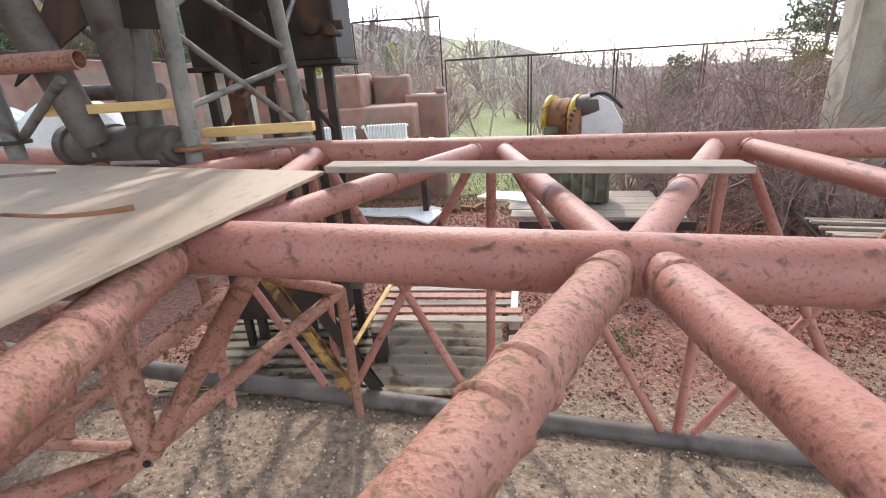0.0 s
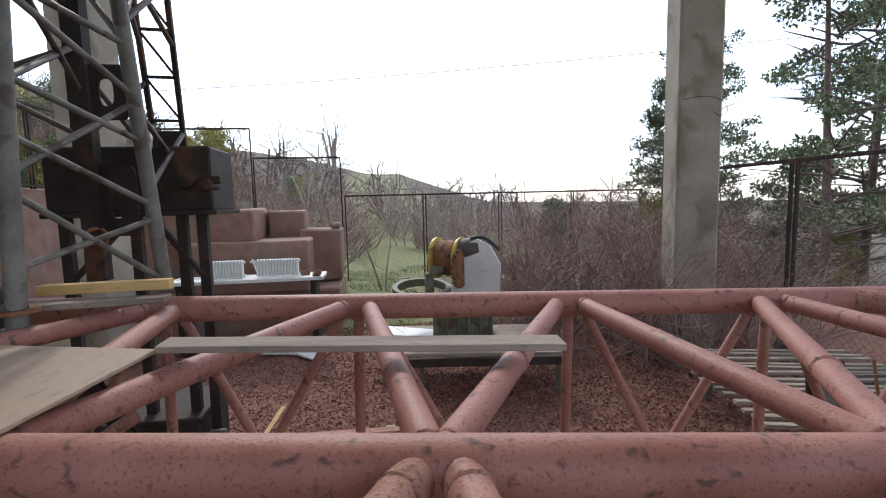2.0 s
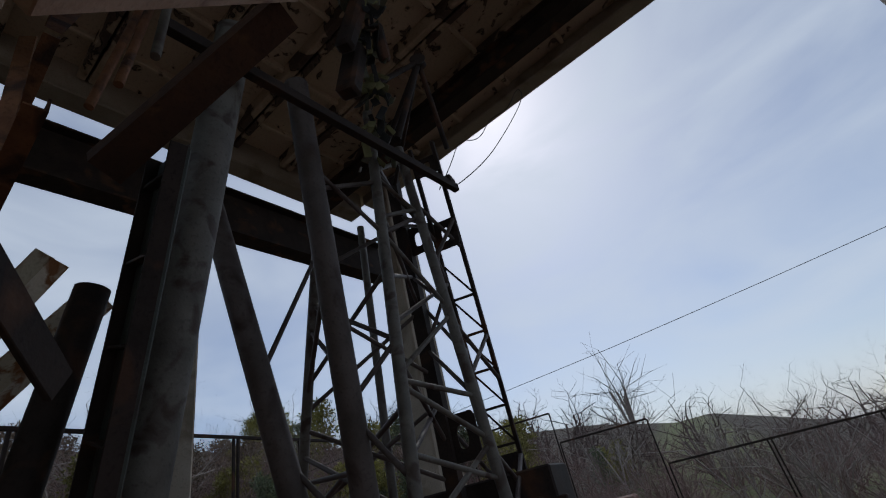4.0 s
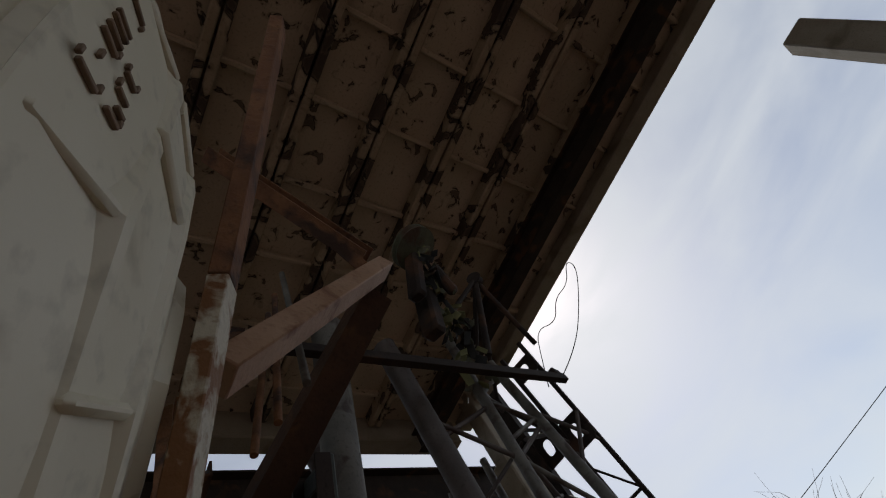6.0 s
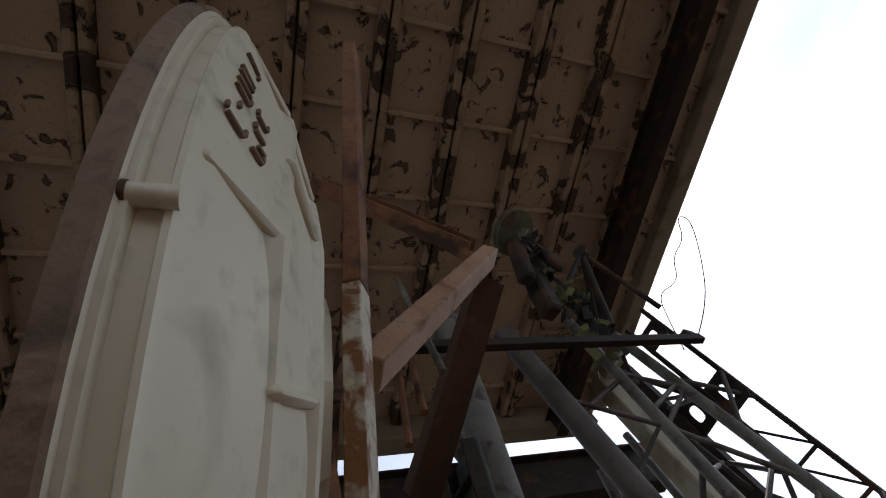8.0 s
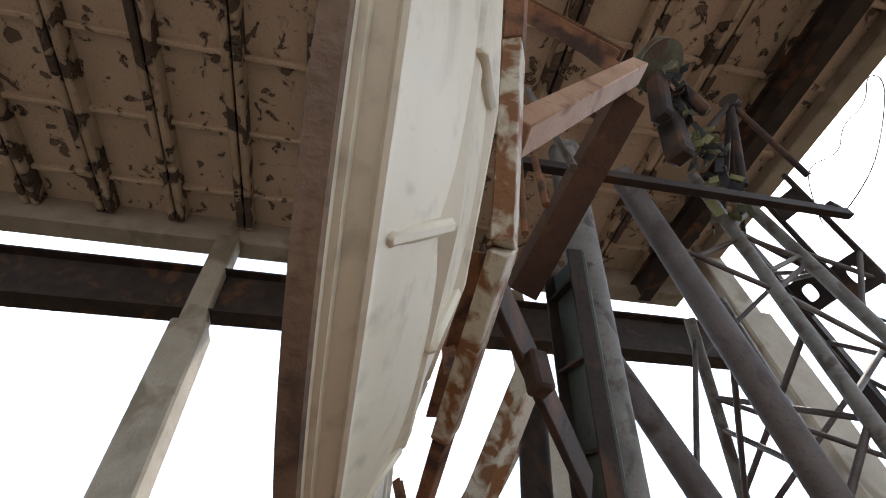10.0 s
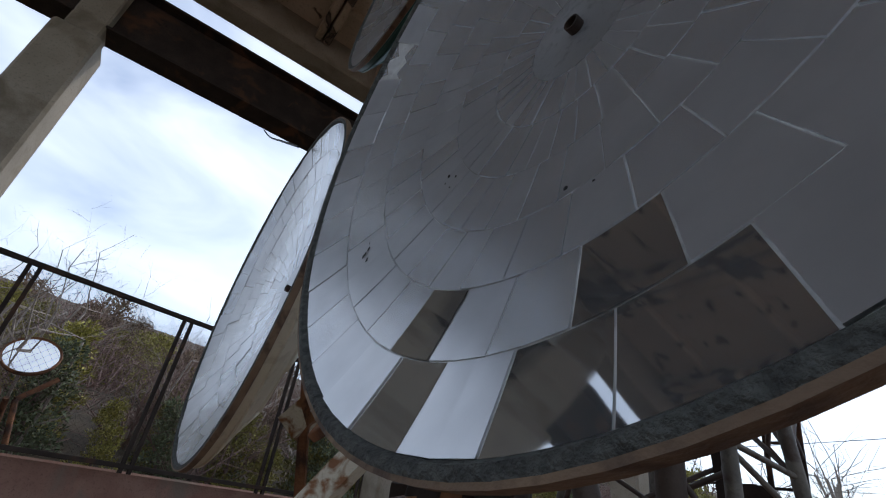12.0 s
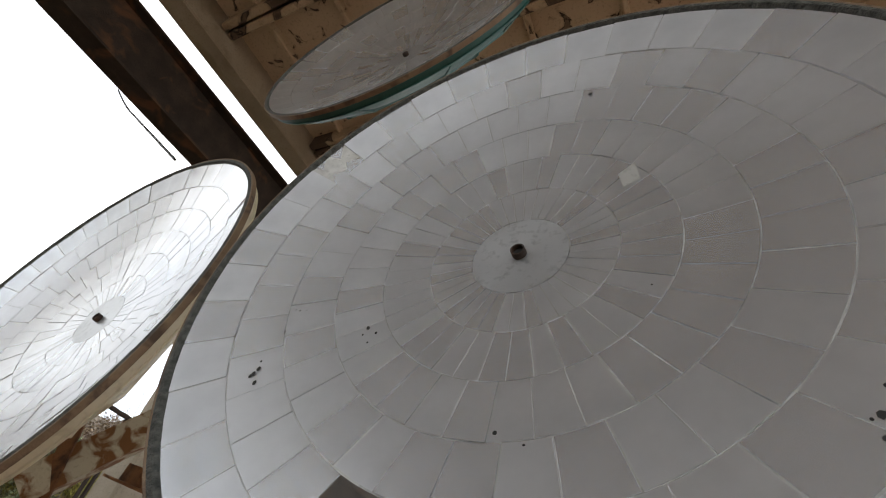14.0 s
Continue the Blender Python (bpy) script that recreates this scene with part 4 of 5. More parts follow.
for s in (-1, 1):
    side = Vector((0.915, -0.242, -0.323)) * 0.118 * s
    part("flange", bar(Vector((-1.02, 0.83, 3.70)) + side, Vector((-1.46, 0.97, 2.35)) + side, 0.012, 0.06, (0.3, 1, 0.1), 0.002), DARK_STEEL, stand)
part("head_plate", block((0.5, 0.10, 0.22), Matrix.Translation((-1.75, 1.10, 2.50)), 0.01), DARK_STEEL, stand)
ARM0, ARM1 = Vector((-0.434, 0.16, 3.262)), Vector((-0.328, 0.80, 4.075))
part("arm", bar(ARM0, ARM1, 0.066, 0.085, (1, 0, 0.3), 0.004), RUST_FACE, stand, "brown channel arm with a slot")
part("head_beam", channel((-0.43, 0.83, 4.05), (-1.16, 0.70, 3.62), 0.095, 0.12, 0.012, (0.2, -1, 0.3)), DARK_RED, stand, "rusty dark red inclined channel")
part("arm", bar((-0.62, 0.18, 2.975), (-0.97, 0.60, 2.775), 0.02, 0.085, (0.5, -0.3, 1)), DARK_STEEL, stand, "dark flat strut")
part("arch", channel((-0.385, 0.12, 4.60), (-0.32, 0.71, 4.075), 0.07, 0.085, 0.008), RUST, stand, "rusty bent channel")
part("arch", bar((-0.345, 0.50, 4.26), (-0.345, 0.70, 4.02), 0.012, 0.05, (1, 0, 0)), RUST, stand, "rusty twisted flat bar")
part("frame_bar", bar((0.19, 0.03, 4.20), (-0.29, 0.093, 3.34), 0.04, 0.074, (0.7, -0.6, -0.4)), RUST, stand, "rusty flat frame bar")
part("frame_bar", bar((-0.29, 0.093, 3.34), (-0.505, 0.126, 2.955), 0.04, 0.074, (0.7, -0.6, -0.3)), RUST_WHITE, stand, "cream frame bar bleeding rust")
part("frame_bar", bar((-0.505, 0.126, 2.955), (-0.90, 0.19, 2.815), 0.04, 0.074, (0.6, -0.6, -0.6)), RUST_WHITE, stand, "cream frame bar bleeding rust")
part("frame_bar", bar((-0.90, 0.19, 2.815), (-1.55, 0.33, 2.66), 0.03, 0.07, (0.2, -0.6, -0.8)), RUST, stand)
part("clip", block((0.05, 0.045, 0.09), Matrix.Translation((-0.70, 0.30, 2.86)), 0.008), DARK_STEEL, stand)
part("lower_arm", channel((-1.02, 0.552, 3.13), (-1.62, 0.318, 2.37), 0.055, 0.07, 0.008), RUST_WHITE, stand, "cream and rust channel arm")
part("lower_arm", channel((-1.84, 1.12, 3.52), (-2.35, 0.72, 2.75), 0.09, 0.12, 0.010), RUST_WHITE, stand, "cream and rust channel arm")
part("lower_arm", channel((-1.50, 1.15, 2.60), (-1.72, 0.55, 2.42), 0.10, 0.10, 0.010), RUST, stand)
for p, q in (((-2.25, 0.62, 3.3), (-2.3, 0.9, 2.3)), ((-1.46, 0.50, 4.35), (-1.5, 0.55, 3.4)), ((-2.3, 0.75, 3.95), (-1.45, 0.55, 4.45)), ((-0.7, 0.38, 3.95), (-1.35, 0.52, 4.4)), ((-1.95, 0.66, 3.5), (-1.0, 0.42, 3.6)), ((-1.9, 0.62, 2.85), (-1.2, 0.42, 2.75))):
    part("tie_bar", channel(p, q, 0.06, 0.06, 0.008, kind="L"), RUST, stand)
for dx in (0.0, 0.07, 0.13):
    part("rod", pipe((-0.52 - dx * 2, 0.45, 3.45), (-0.62 - dx, 0.55, 4.3 - dx), 0.012, 10), RUST if dx else GREY_PIPE, stand)

# ---- raised marks on the mirror's back: unreadable, as plain bars ----
dm = dish.matrix_basis
marks = thing("raised_marks", dm @ Vector((0.68, -0.2, -0.11)), "raised illegible marks on the cream shell", "marking")
for r, strokes in ((0.722, ((-23.7, 0.040, 0.006, 0), (-22.9, 0.006, 0.012, 0.017), (-22.9, 0.006, 0.012, -0.017), (-20.3, 0.006, 0.014, 0), (-18.0, 0.036, 0.006, 0), (-17.2, 0.006, 0.012, -0.015), (-16.4, 0.036, 0.006, 0), (-14.6, 0.038, 0.006, 0), (-13.3, 0.038, 0.006, 0), (-7.6, 0.038, 0.006, 0), (-8.5, 0.006, 0.012, -0.016))),
                   (0.680, ((-23.2, 0.030, 0.006, 0), (-22.4, 0.006, 0.010, -0.012), (-21.6, 0.020, 0.006, -0.006), (-19.8, 0.026, 0.006, 0), (-19.0, 0.006, 0.012, 0.011), (-16.8, 0.028, 0.006, 0), (-16.0, 0.006, 0.012, 0.011), (-16.0, 0.006, 0.012, -0.011)))):
    for a, ln, wd, dr in strokes:
        rr = r + dr
        zc = -0.072 - (0.733 - rr) * 0.495 - 0.003
        mm = dm @ pose(0, 0, 0, 0, 0, a) @ Matrix.Translation((rr, 0, zc)) @ pose(0, 0, 0, 0, -26.3, 0)
        part("mark_bar", block((ln * 0.85, wd, 0.006), mm, 0.001), RIM_BROWN, marks)

# ---- west wall and fences ----
single("retaining_wall", block((0.25, 34, 2.6), Matrix.Translation((-5.98, 2, 1.22)), 0.02), BRICK_RED, "rusty brown retaining wall below the fence", "wall", kind="structure", smooth=False)


def wire_net(a, b, height, step):
    """Diamond netting between two posts as thin wires."""
    a, b = Vector(a), Vector(b)
    length = (b - a).length
    d = (b - a).normalized()
    w = 0.0011
    verts, faces = [], []
    n = int((length + height) / step)
    for sgn in (1, -1):
        for i in range(n):
            s0 = i * step - (height if sgn > 0 else 0)
            t0, t1 = s0, s0 + height * 1.0
            z0, z1 = (0.0, height) if sgn > 0 else (height, 0.0)
            if sgn < 0:
                t0, t1 = i * step - height, i * step
            lo, hi = max(t0, 0.0), min(t1, length)
            if hi - lo < 0.01:
                continue
            fz = lambda t: z0 + (z1 - z0) * (t - t0) / (t1 - t0)
            p, q = a + d * lo + Vector((0, 0, fz(lo))), a + d * hi + Vector((0, 0, fz(hi)))
            side = Vector((0, 0, w))
            off = d.cross(Vector((0, 0, 1))) * w
            k = len(verts)
            verts += [p + side, p - side + off, p - side - off, q + side, q - side + off, q - side - off]
            faces += [(k, k + 1, k + 4, k + 3), (k + 1, k + 2, k + 5, k + 4), (k + 2, k, k + 3, k + 5)]
    me = bpy.data.meshes.new("wire_net")
    me.from_pydata(verts, [], faces)
    me.materials.append(DARK_STEEL)
    return me


def fence_run(a, b, height, spacing, label, net=0.07, double=True):
    a, b = Vector(a), Vector(b)
    f = thing("wire_fence", a, label, "fence", "yard fence")
    n = max(1, round((b - a).length / spacing))
    up = Vector((0, 0, height))
    d = (b - a).normalized()
    part("top_rail", bar(a + up, b + up, 0.045, 0.045), DARK_STEEL, f)
    part("bottom_rail", bar(a + Vector((0, 0, 0.06)), b + Vector((0, 0, 0.06)), 0.04, 0.04), DARK_STEEL, f)
    for i in range(n + 1):
        p = a.lerp(b, i / n)
        for s in ((-0.04, 0.04) if double and 0 < i < n else (0,)):
            part("post", bar(p + d * s, p + d * s + up, 0.035, 0.035, (d.y, -d.x, 0)), DARK_STEEL, f)
        if i < n and net:
            part("wire_net", wire_net(p + Vector((0, 0, 0.06)), a.lerp(b, (i + 1) / n) + Vector((0, 0, 0.06)), height - 0.08, net), None, f)
    return f


fence_run((-5.72, -8.6, 2.50), (-5.72, 12.4, 2.50), 1.52, 1.4, "dark steel frame fence with wire mesh on a wall")
fence_run((-0.40, 13.0, -0.1), (8.2, 13.0, -0.1), 2.40, 2.1, "dark steel frame fence with wire mesh on grass", 0.10)
fence_run((-2.75, 13.2, 0.9), (-0.50, 13.2, 0.9), 2.45, 2.2, "dark steel frame fence panel on a step", 0.10)
fence_run((-5.3, 13.4, 1.7), (-2.85, 13.4, 1.7), 2.45, 2.4, "dark steel frame fence panel on a high step", 0.10)
fence_run((5.2, 6.2, -0.05), (5.2, -3.0, -0.05), 2.52, 1.3, "dark steel frame fence with wire mesh beside the column", 0.09)

# ---- stone blocks, radiators, bench ----
rb = random.Random(11)
for k, (x0, x1, y0, y1, z0, z1) in enumerate(((-2.9, -1.52, 8.0, 9.0, 1.5, 2.05), (-2.6, -0.66, 7.7, 8.5, 0.72, 1.54), (-1.5, -0.85, 8.7, 9.4, 1.5, 2.0), (-0.92, -0.2, 8.5, 9.3, 0.75, 1.66), (-2.9, -0.2, 7.9, 9.4, -0.05, 0.72), (-3.6, -2.7, 8.2, 9.4, -0.05, 2.3), (-0.40, -0.20, 8.6, 8.8, 1.66, 1.76))):
    bm = block((x1 - x0 - 0.02, y1 - y0, z1 - z0), Matrix.Translation(((x0 + x1) / 2, (y0 + y1) / 2, (z0 + z1) / 2)) @ pose(0, 0, 0, 0, 0, rb.uniform(-3, 3)), 0.03)
    bmesh.ops.subdivide_edges(bm, edges=bm.edges[:], cuts=3, use_grid_fill=True)
    for v in bm.verts:
        v.co += Vector((noise.noise(v.co * 3), noise.noise(v.co * 3 + Vector((9, 0, 0))), noise.noise(v.co * 3 + Vector((0, 9, 0))))) * 0.025
    single("stone_block", bm, BRICK_RED, "large rough red-brown stone block in a stepped stack", "block", "stacked blocks")
bench = thing("bench", (-1.4, 7.0, 0), "low bench with a pale top", "bench")
part("top", block((2.1, 0.5, 0.05), Matrix.Translation((-1.40, 7.05, 1.06)), 0.006), WHITE_PAINT, bench)
for dx in (-2.3, -0.5):
    part("leg", block((0.08, 0.4, 1.1), Matrix.Translation((dx, 7.05, 0.5)), 0.006), DARK_STEEL, bench)


def radiator(x0, n):
    r = thing("radiator", (x0, 7.0, 1.09), "white cast iron radiator standing on a bench", "radiator", "radiators")
    fin = mesh_of("section", block((0.030, 0.09, 0.25), None, 0.012), WHITE_PAINT)
    for k in range(n):
        o = part("section", fin, None, r)
        o.matrix_basis = Matrix.Translation((x0 + 0.042 * k, 7.0, 1.215))
    for z in (1.12, 1.31):
        part("header", pipe((x0 - 0.03, 7.0, z), (x0 + 0.042 * n, 7.0, z), 0.018, 12), WHITE_PAINT, r)


radiator(-1.95, 12)
radiator(-1.27, 14)
curve_tube("pipe_elbow", [(-1.36, 7.0, 1.30), (-1.33, 6.97, 1.36), (-1.30, 6.97, 1.22), (-1.28, 7.0, 1.16)], 0.016, WHITE_PAINT, "white curved radiator pipe", "pipe")
for k in range(6):
    single("scrap", block((rb.uniform(0.06, 0.2), 0.08, rb.uniform(0.04, 0.09)), Matrix.Translation((-0.62 + 0.18 * k, 6.95 + rb.uniform(-0.1, 0.1), 1.12 if k < 2 else 0.04)) @ pose(0, 0, 0, rb.uniform(-20, 20), rb.uniform(-20, 20), rb.uniform(0, 180)), 0.012), RUST, "rusty scrap of iron", "scrap", "scrap pieces")

# ---- winch on a low trolley ----
winch = thing("winch", (1.35, 5.5, 0.45), "old cable winch with a yellow drum and white side plate", "winch")
wm = Matrix.Translation((1.28, 5.62, 1.42)) @ pose(0, 0, 0, 90, 0, 55)
part("drum", lathe([(0, -0.17), (0.25, -0.17), (0.25, -0.14), (0.19, -0.13), (0.19, 0.13), (0.25, 0.14), (0.25, 0.17), (0, 0.17)], 40, wm), YELLOW, winch, "worn yellow cable drum")
part("cable_coil", lathe([(0.19, -0.12), (0.215, -0.10), (0.205, -0.05), (0.218, 0), (0.205, 0.05), (0.215, 0.10), (0.19, 0.12)], 40, wm), RUST, winch)
gm = wm @ Matrix.Translation((-0.16, -0.1, 0.22))
gear = lathe([(0, -0.02), (0.20, -0.02), (0.20, 0.02), (0, 0.02)], 40, gm)
for k in range(20):
    block((0.035, 0.03, 0.036), gm @ pose(0, 0, 0, 0, 0, 18 * k) @ Matrix.Translation((0.21, 0, 0)), 0.004, gear)
part("gear", gear, RUST, winch, "rusty toothed gear wheel")
plate = bmesh.new()
prof = [(-0.26, -0.42), (0.30, -0.42), (0.32, -0.05), (0.20, 0.16), (0.05, 0.24), (-0.10, 0.18), (-0.24, -0.10)]
pa = [plate.verts.new((1.52 + x * 0.9, 5.36 - x * 0.45, 1.42 + z)) for x, z in prof]
pb = [plate.verts.new((1.54 + x * 0.9, 5.42 - x * 0.45, 1.42 + z)) for x, z in prof]
plate.faces.new(pa), plate.faces.new(pb[::-1])
for i in range(len(prof)):
    plate.faces.new((pa[i - 1], pa[i], pb[i], pb[i - 1]))
bmesh.ops.recalc_face_normals(plate, faces=plate.faces)
part("side_plate", plate, WHITE_PAINT, winch, "white side plate with flaking paint", smooth=False)
part("motor", pipe((1.40, 5.52, 1.52), (1.62, 5.44, 1.56), 0.13, 24), GREY_BROWN, winch)
curve_tube("winch_cable", [(1.50, 5.40, 1.66), (1.62, 5.36, 1.70), (1.76, 5.36, 1.60), (1.84, 5.40, 1.52)], 0.02, CABLE, "loose black cable lying over the winch", "cable")
part("base", block((0.70, 0.42, 0.42), Matrix.Translation((1.42, 5.52, 0.72)) @ pose(0, 0, 0, 0, 0, -12), 0.02), OLIVE, winch)
for k in range(6):
    part("base_rib", block((0.03, 0.46, 0.36), Matrix.Translation((1.42, 5.50, 0.70)) @ pose(0, 0, 0, 0, 0, -12) @ Matrix.Translation((-0.32 + 0.13 * k, 0, 0)), 0.006), OLIVE, winch)
part("bracket", block((0.10, 0.10, 0.30), Matrix.Translation((1.02, 5.48, 1.12)), 0.01), OLIVE, winch)
part("bracket", block((0.16, 0.08, 0.10), Matrix.Translation((1.10, 5.44, 1.30)), 0.01), OLIVE, winch)
ring = lathe([(0.30, -0.05), (0.36, -0.05), (0.36, 0.05), (0.30, 0.05), (0.30, -0.05)], 36, Matrix.Translation((0.95, 5.75, 1.02)) @ pose(0, 0, 0, 8, 0, 0))
single("iron_hoop", ring, OLIVE, "grey painted iron hoop leaning by the winch", "hoop")
trolley = thing("trolley", (1.5, 5.4, 0), "low trolley with a grey board top on angle legs", "trolley")
for k in range(4):
    part("board", block((1.75, 0.27, 0.035), Matrix.Translation((1.5, 4.95 + 0.29 * k, 0.47)) @ pose(0, 0, 0, 0.6 * k - 1, 0.5, -8), 0.004), WOOD, trolley)
part("side_rail", bar((0.70, 4.86, 0.42), (2.40, 4.62, 0.42), 0.05, 0.09), DARK_STEEL, trolley)
for x, y in ((0.85, 4.95), (2.3, 4.75), (0.9, 5.9), (2.4, 5.7)):
    part("leg", channel((x, y, -0.1), (x, y, 0.44), 0.05, 0.05, 0.006, (0, 1, 0), "L"), GREY_BROWN, trolley)
single("pale_board", block((0.9, 0.32, 0.03), Matrix.Translation((0.72, 5.75, 0.50)) @ pose(0, 0, 0, 2, -3, -38), 0.004), WHITE_PAINT, "pale cracked board lying by the winch", "board", smooth=False)

# ---- tanks by the west wall ----
for x, y, r, ln, m_, lab in ((-4.5, 4.6, 0.42, 0.7, TEAL, "pale blue steel drum lying on its side"), (-3.75, 4.75, 0.46, 0.8, WHITE_PAINT, "white steel drum lying on its side")):
    dmx = Matrix.Translation((x, y, 1.50)) @ pose(0, 0, 0, 90, 0, 35)
    tk = thing("steel_drum", (x, y, 1.0), lab, "drum", "drums")
    part("drum_body", lathe([(0, -ln / 2), (r * 0.9, -ln / 2), (r, -ln / 2 + 0.05), (r, ln / 2 - 0.05), (r * 0.9, ln / 2), (0, ln / 2)], 40, dmx), m_, tk)
    for s in (-0.2, 0.2):
        part("hoop", lathe([(r + 0.002, s - 0.02), (r + 0.016, s), (r + 0.002, s + 0.02)], 40, dmx), m_, tk)
single("drum_stand", block((2.2, 0.9, 1.1), Matrix.Translation((-4.1, 4.8, 0.5)), 0.02), GREY_BROWN, "dark steel platform under the drums", "stand", smooth=False)

# ---- under and beside the truss ----
chest = thing("steel_chest", (-1.1, 3.1, 0), "dark steel chest on legs under the mast", "chest")
part("body", block((0.85, 0.55, 0.42), Matrix.Translation((-1.15, 3.40, 0.52)), 0.015), DARK_STEEL, chest)
part("lid", block((0.89, 0.58, 0.04), Matrix.Translation((-1.15, 3.40, 0.76)), 0.01), DARK_STEEL, chest)
for x in (-1.52, -0.78):
    for y in (3.18, 3.62):
        part("leg", channel((x, y, -0.05), (x, y, 0.32), 0.05, 0.05, 0.006, (0, 1, 0), "L"), DARK_STEEL, chest)
part("clasp", block((0.10, 0.04, 0.14), Matrix.Translation((-0.62, 3.12, 0.62)), 0.01), GREY_BROWN, chest)
single("rusty_channel", channel((-1.00, 2.35, 1.20), (-0.52, 2.46, 0.12), 0.055, 0.05, 0.006, (0, 1, 0)), RUST_YEL, "yellow rusty channel leaning on the truss", "channel")
single("dark_channel", channel((-0.92, 2.42, 1.30), (-0.40, 2.52, 0.12), 0.07, 0.05, 0.006, (0, 1, 0)), DARK_STEEL, "dark steel channel leaning on the truss", "channel")
pallet = thing("pallet", (0.0, 3.3, 0), "worn wooden pallet with thin red-brown slats", "pallet")
for k in range(6):
    part("slat", block((1.05, 0.075, 0.016), Matrix.Translation((0.02, 2.98 + 0.12 * k, 0.36)) @ pose(0, 0, 0, 0, 0, -4 + 0.8 * (k % 3)), 0.002), PINK_WORN if k % 2 else WOOD, pallet)
for x in (-0.46, 0.48):
    part("runner", bar((x, 2.9, 0.33), (x, 3.66, 0.33), 0.07, 0.045), WOOD, pallet)
    for y in (2.95, 3.62):
        part("block", block((0.09, 0.09, 0.34), Matrix.Translation((x, y, 0.14)), 0.004), DARK_STEEL, pallet)
single("lath", bar((-0.60, 2.62, 0.32), (-0.30, 3.55, 0.62), 0.035, 0.012), NEW_WOOD, "thin yellow lath leaning on the pallet", "lath", smooth=False)
single("white_lath", bar((0.44, 2.72, 0.18), (0.52, 3.30, 0.42), 0.05, 0.02), WHITE_PAINT, "short white painted lath", "lath", smooth=False)
cs = bmesh.new()
rows_ = 48
grid = [[cs.verts.new((x, 2.55 + 1.0 * j / rows_, 0.075 - 0.05 * (x > -0.4) * (x + 0.4) + 0.013 * math.sin(2 * math.pi * j / 6))) for x in (-1.9, -1.2, -0.5, 0.0, 0.42)] for j in range(rows_ + 1)]
for r, s in zip(grid, grid[1:]):
    for i in range(4):
        cs.faces.new((r[i], r[i + 1], s[i + 1], s[i]))
bmesh.ops.solidify(cs, geom=cs.faces[:], thickness=0.004)
single("corrugated_sheet", cs, mat("asbestos_sheet", (0.42, 0.36, 0.275), (0.50, 0.44, 0.35), 0.85, scale=4, bump=0.3, stain=(0.24, 0.17, 0.11), amount=0.42, stain_scale=5), "beige corrugated sheet lying on the ground", "sheet")
ws = bmesh.new()
out = [(-1.95, 7.3), (-1.75, 6.95), (-1.3, 6.75), (-0.75, 6.62), (-0.42, 6.25), (-0.20, 6.95), (-0.45, 7.15), (-1.0, 7.1), (-1.5, 7.2)]
b0 = [ws.verts.new((x, y, 0.03)) for x, y in out]
b1 = [ws.verts.new((x, y, 0.055)) for x, y in out]
ws.faces.new(b0[::-1]), ws.faces.new(b1)
for i in range(len(out)):
    ws.faces.new((b0[i - 1], b0[i], b1[i], b1[i - 1]))
bmesh.ops.recalc_face_normals(ws, faces=ws.faces)
single("torn_sheet", ws, WHITE_PAINT, "white torn panel lying on the rubble", "panel", smooth=False)
# small red trusses behind, on the left
old = thing("small_truss", (-2.2, 2.6, 0), "small old truss of thin pink pipes beneath the platform", "truss")
for p, q, r in (((-3.4, 2.1, 0.95), (-1.3, 2.0, 1.02), 0.032), ((-3.4, 2.6, 0.9), (-1.4, 2.45, 1.0), 0.03), ((-3.0, 2.1, 0.15), (-1.5, 1.9, 0.25), 0.03), ((-2.9, 2.1, 0.95), (-2.6, 2.1, 0.15), 0.022), ((-2.6, 2.1, 0.15), (-2.3, 2.08, 0.98), 0.022), ((-2.3, 2.08, 0.98), (-2.0, 2.0, 0.2), 0.022), ((-2.0, 2.0, 0.2), (-1.7, 2.03, 1.0), 0.022), ((-1.7, 2.03, 1.0), (-1.5, 1.9, 0.25), 0.022), ((-2.4, 2.6, 0.95), (-2.0, 2.0, 0.2), 0.02), ((-1.75, 2.48, 1.0), (-1.5, 1.9, 0.25), 0.02)):
    part("pipe", pipe(p, q, r, 12), PINK_WORN, old)

# ---- right end: rebar mats, planks, angle post, bottle ----
rack = thing("steel_form", (3.6, 2.3, -0.2), "upright steel form with rebar mesh leaning by the truss end", "form")
for k in range(2):
    x0 = 2.98 + 0.10 * k
    part("side_channel", channel((x0, 2.28 + 0.05 * k, -0.28), (x0 + 0.32, 2.75, 0.95), 0.10, 0.06, 0.006, (0, 1, 0)), GREY_BROWN, rack)
for k in range(6):
    z = -0.1 + 0.2 * k
    part("cross_bar", bar((3.05 + 0.05 * k, 2.30 + 0.075 * k, z), (5.0 + 0.02 * k, 1.95 + 0.075 * k, z + 0.02), 0.022, 0.022), GREY_BROWN, rack)
for k in range(9):
    x0 = 3.2 + 0.2 * k
    part("rebar", pipe((x0, 2.25 - 0.035 * k, -0.25), (x0 + 0.28, 2.72 - 0.035 * k, 0.98), 0.011, 8), RUST, rack)
stack = thing("plank_stack", (5.0, 3.6, 0), "stack of thin grey slats and planks near the fence", "planks")
rs = random.Random(4)
for k in range(14):
    part("slat", block((1.9, 0.055, 0.03), Matrix.Translation((4.1 + 0.02 * k, 2.75 + 0.13 * k, 0.42 + rs.uniform(-0.01, 0.02))) @ pose(0, 0, 0, 0, 0, -14 + rs.uniform(-2, 2)), 0.003), WOOD, stack)
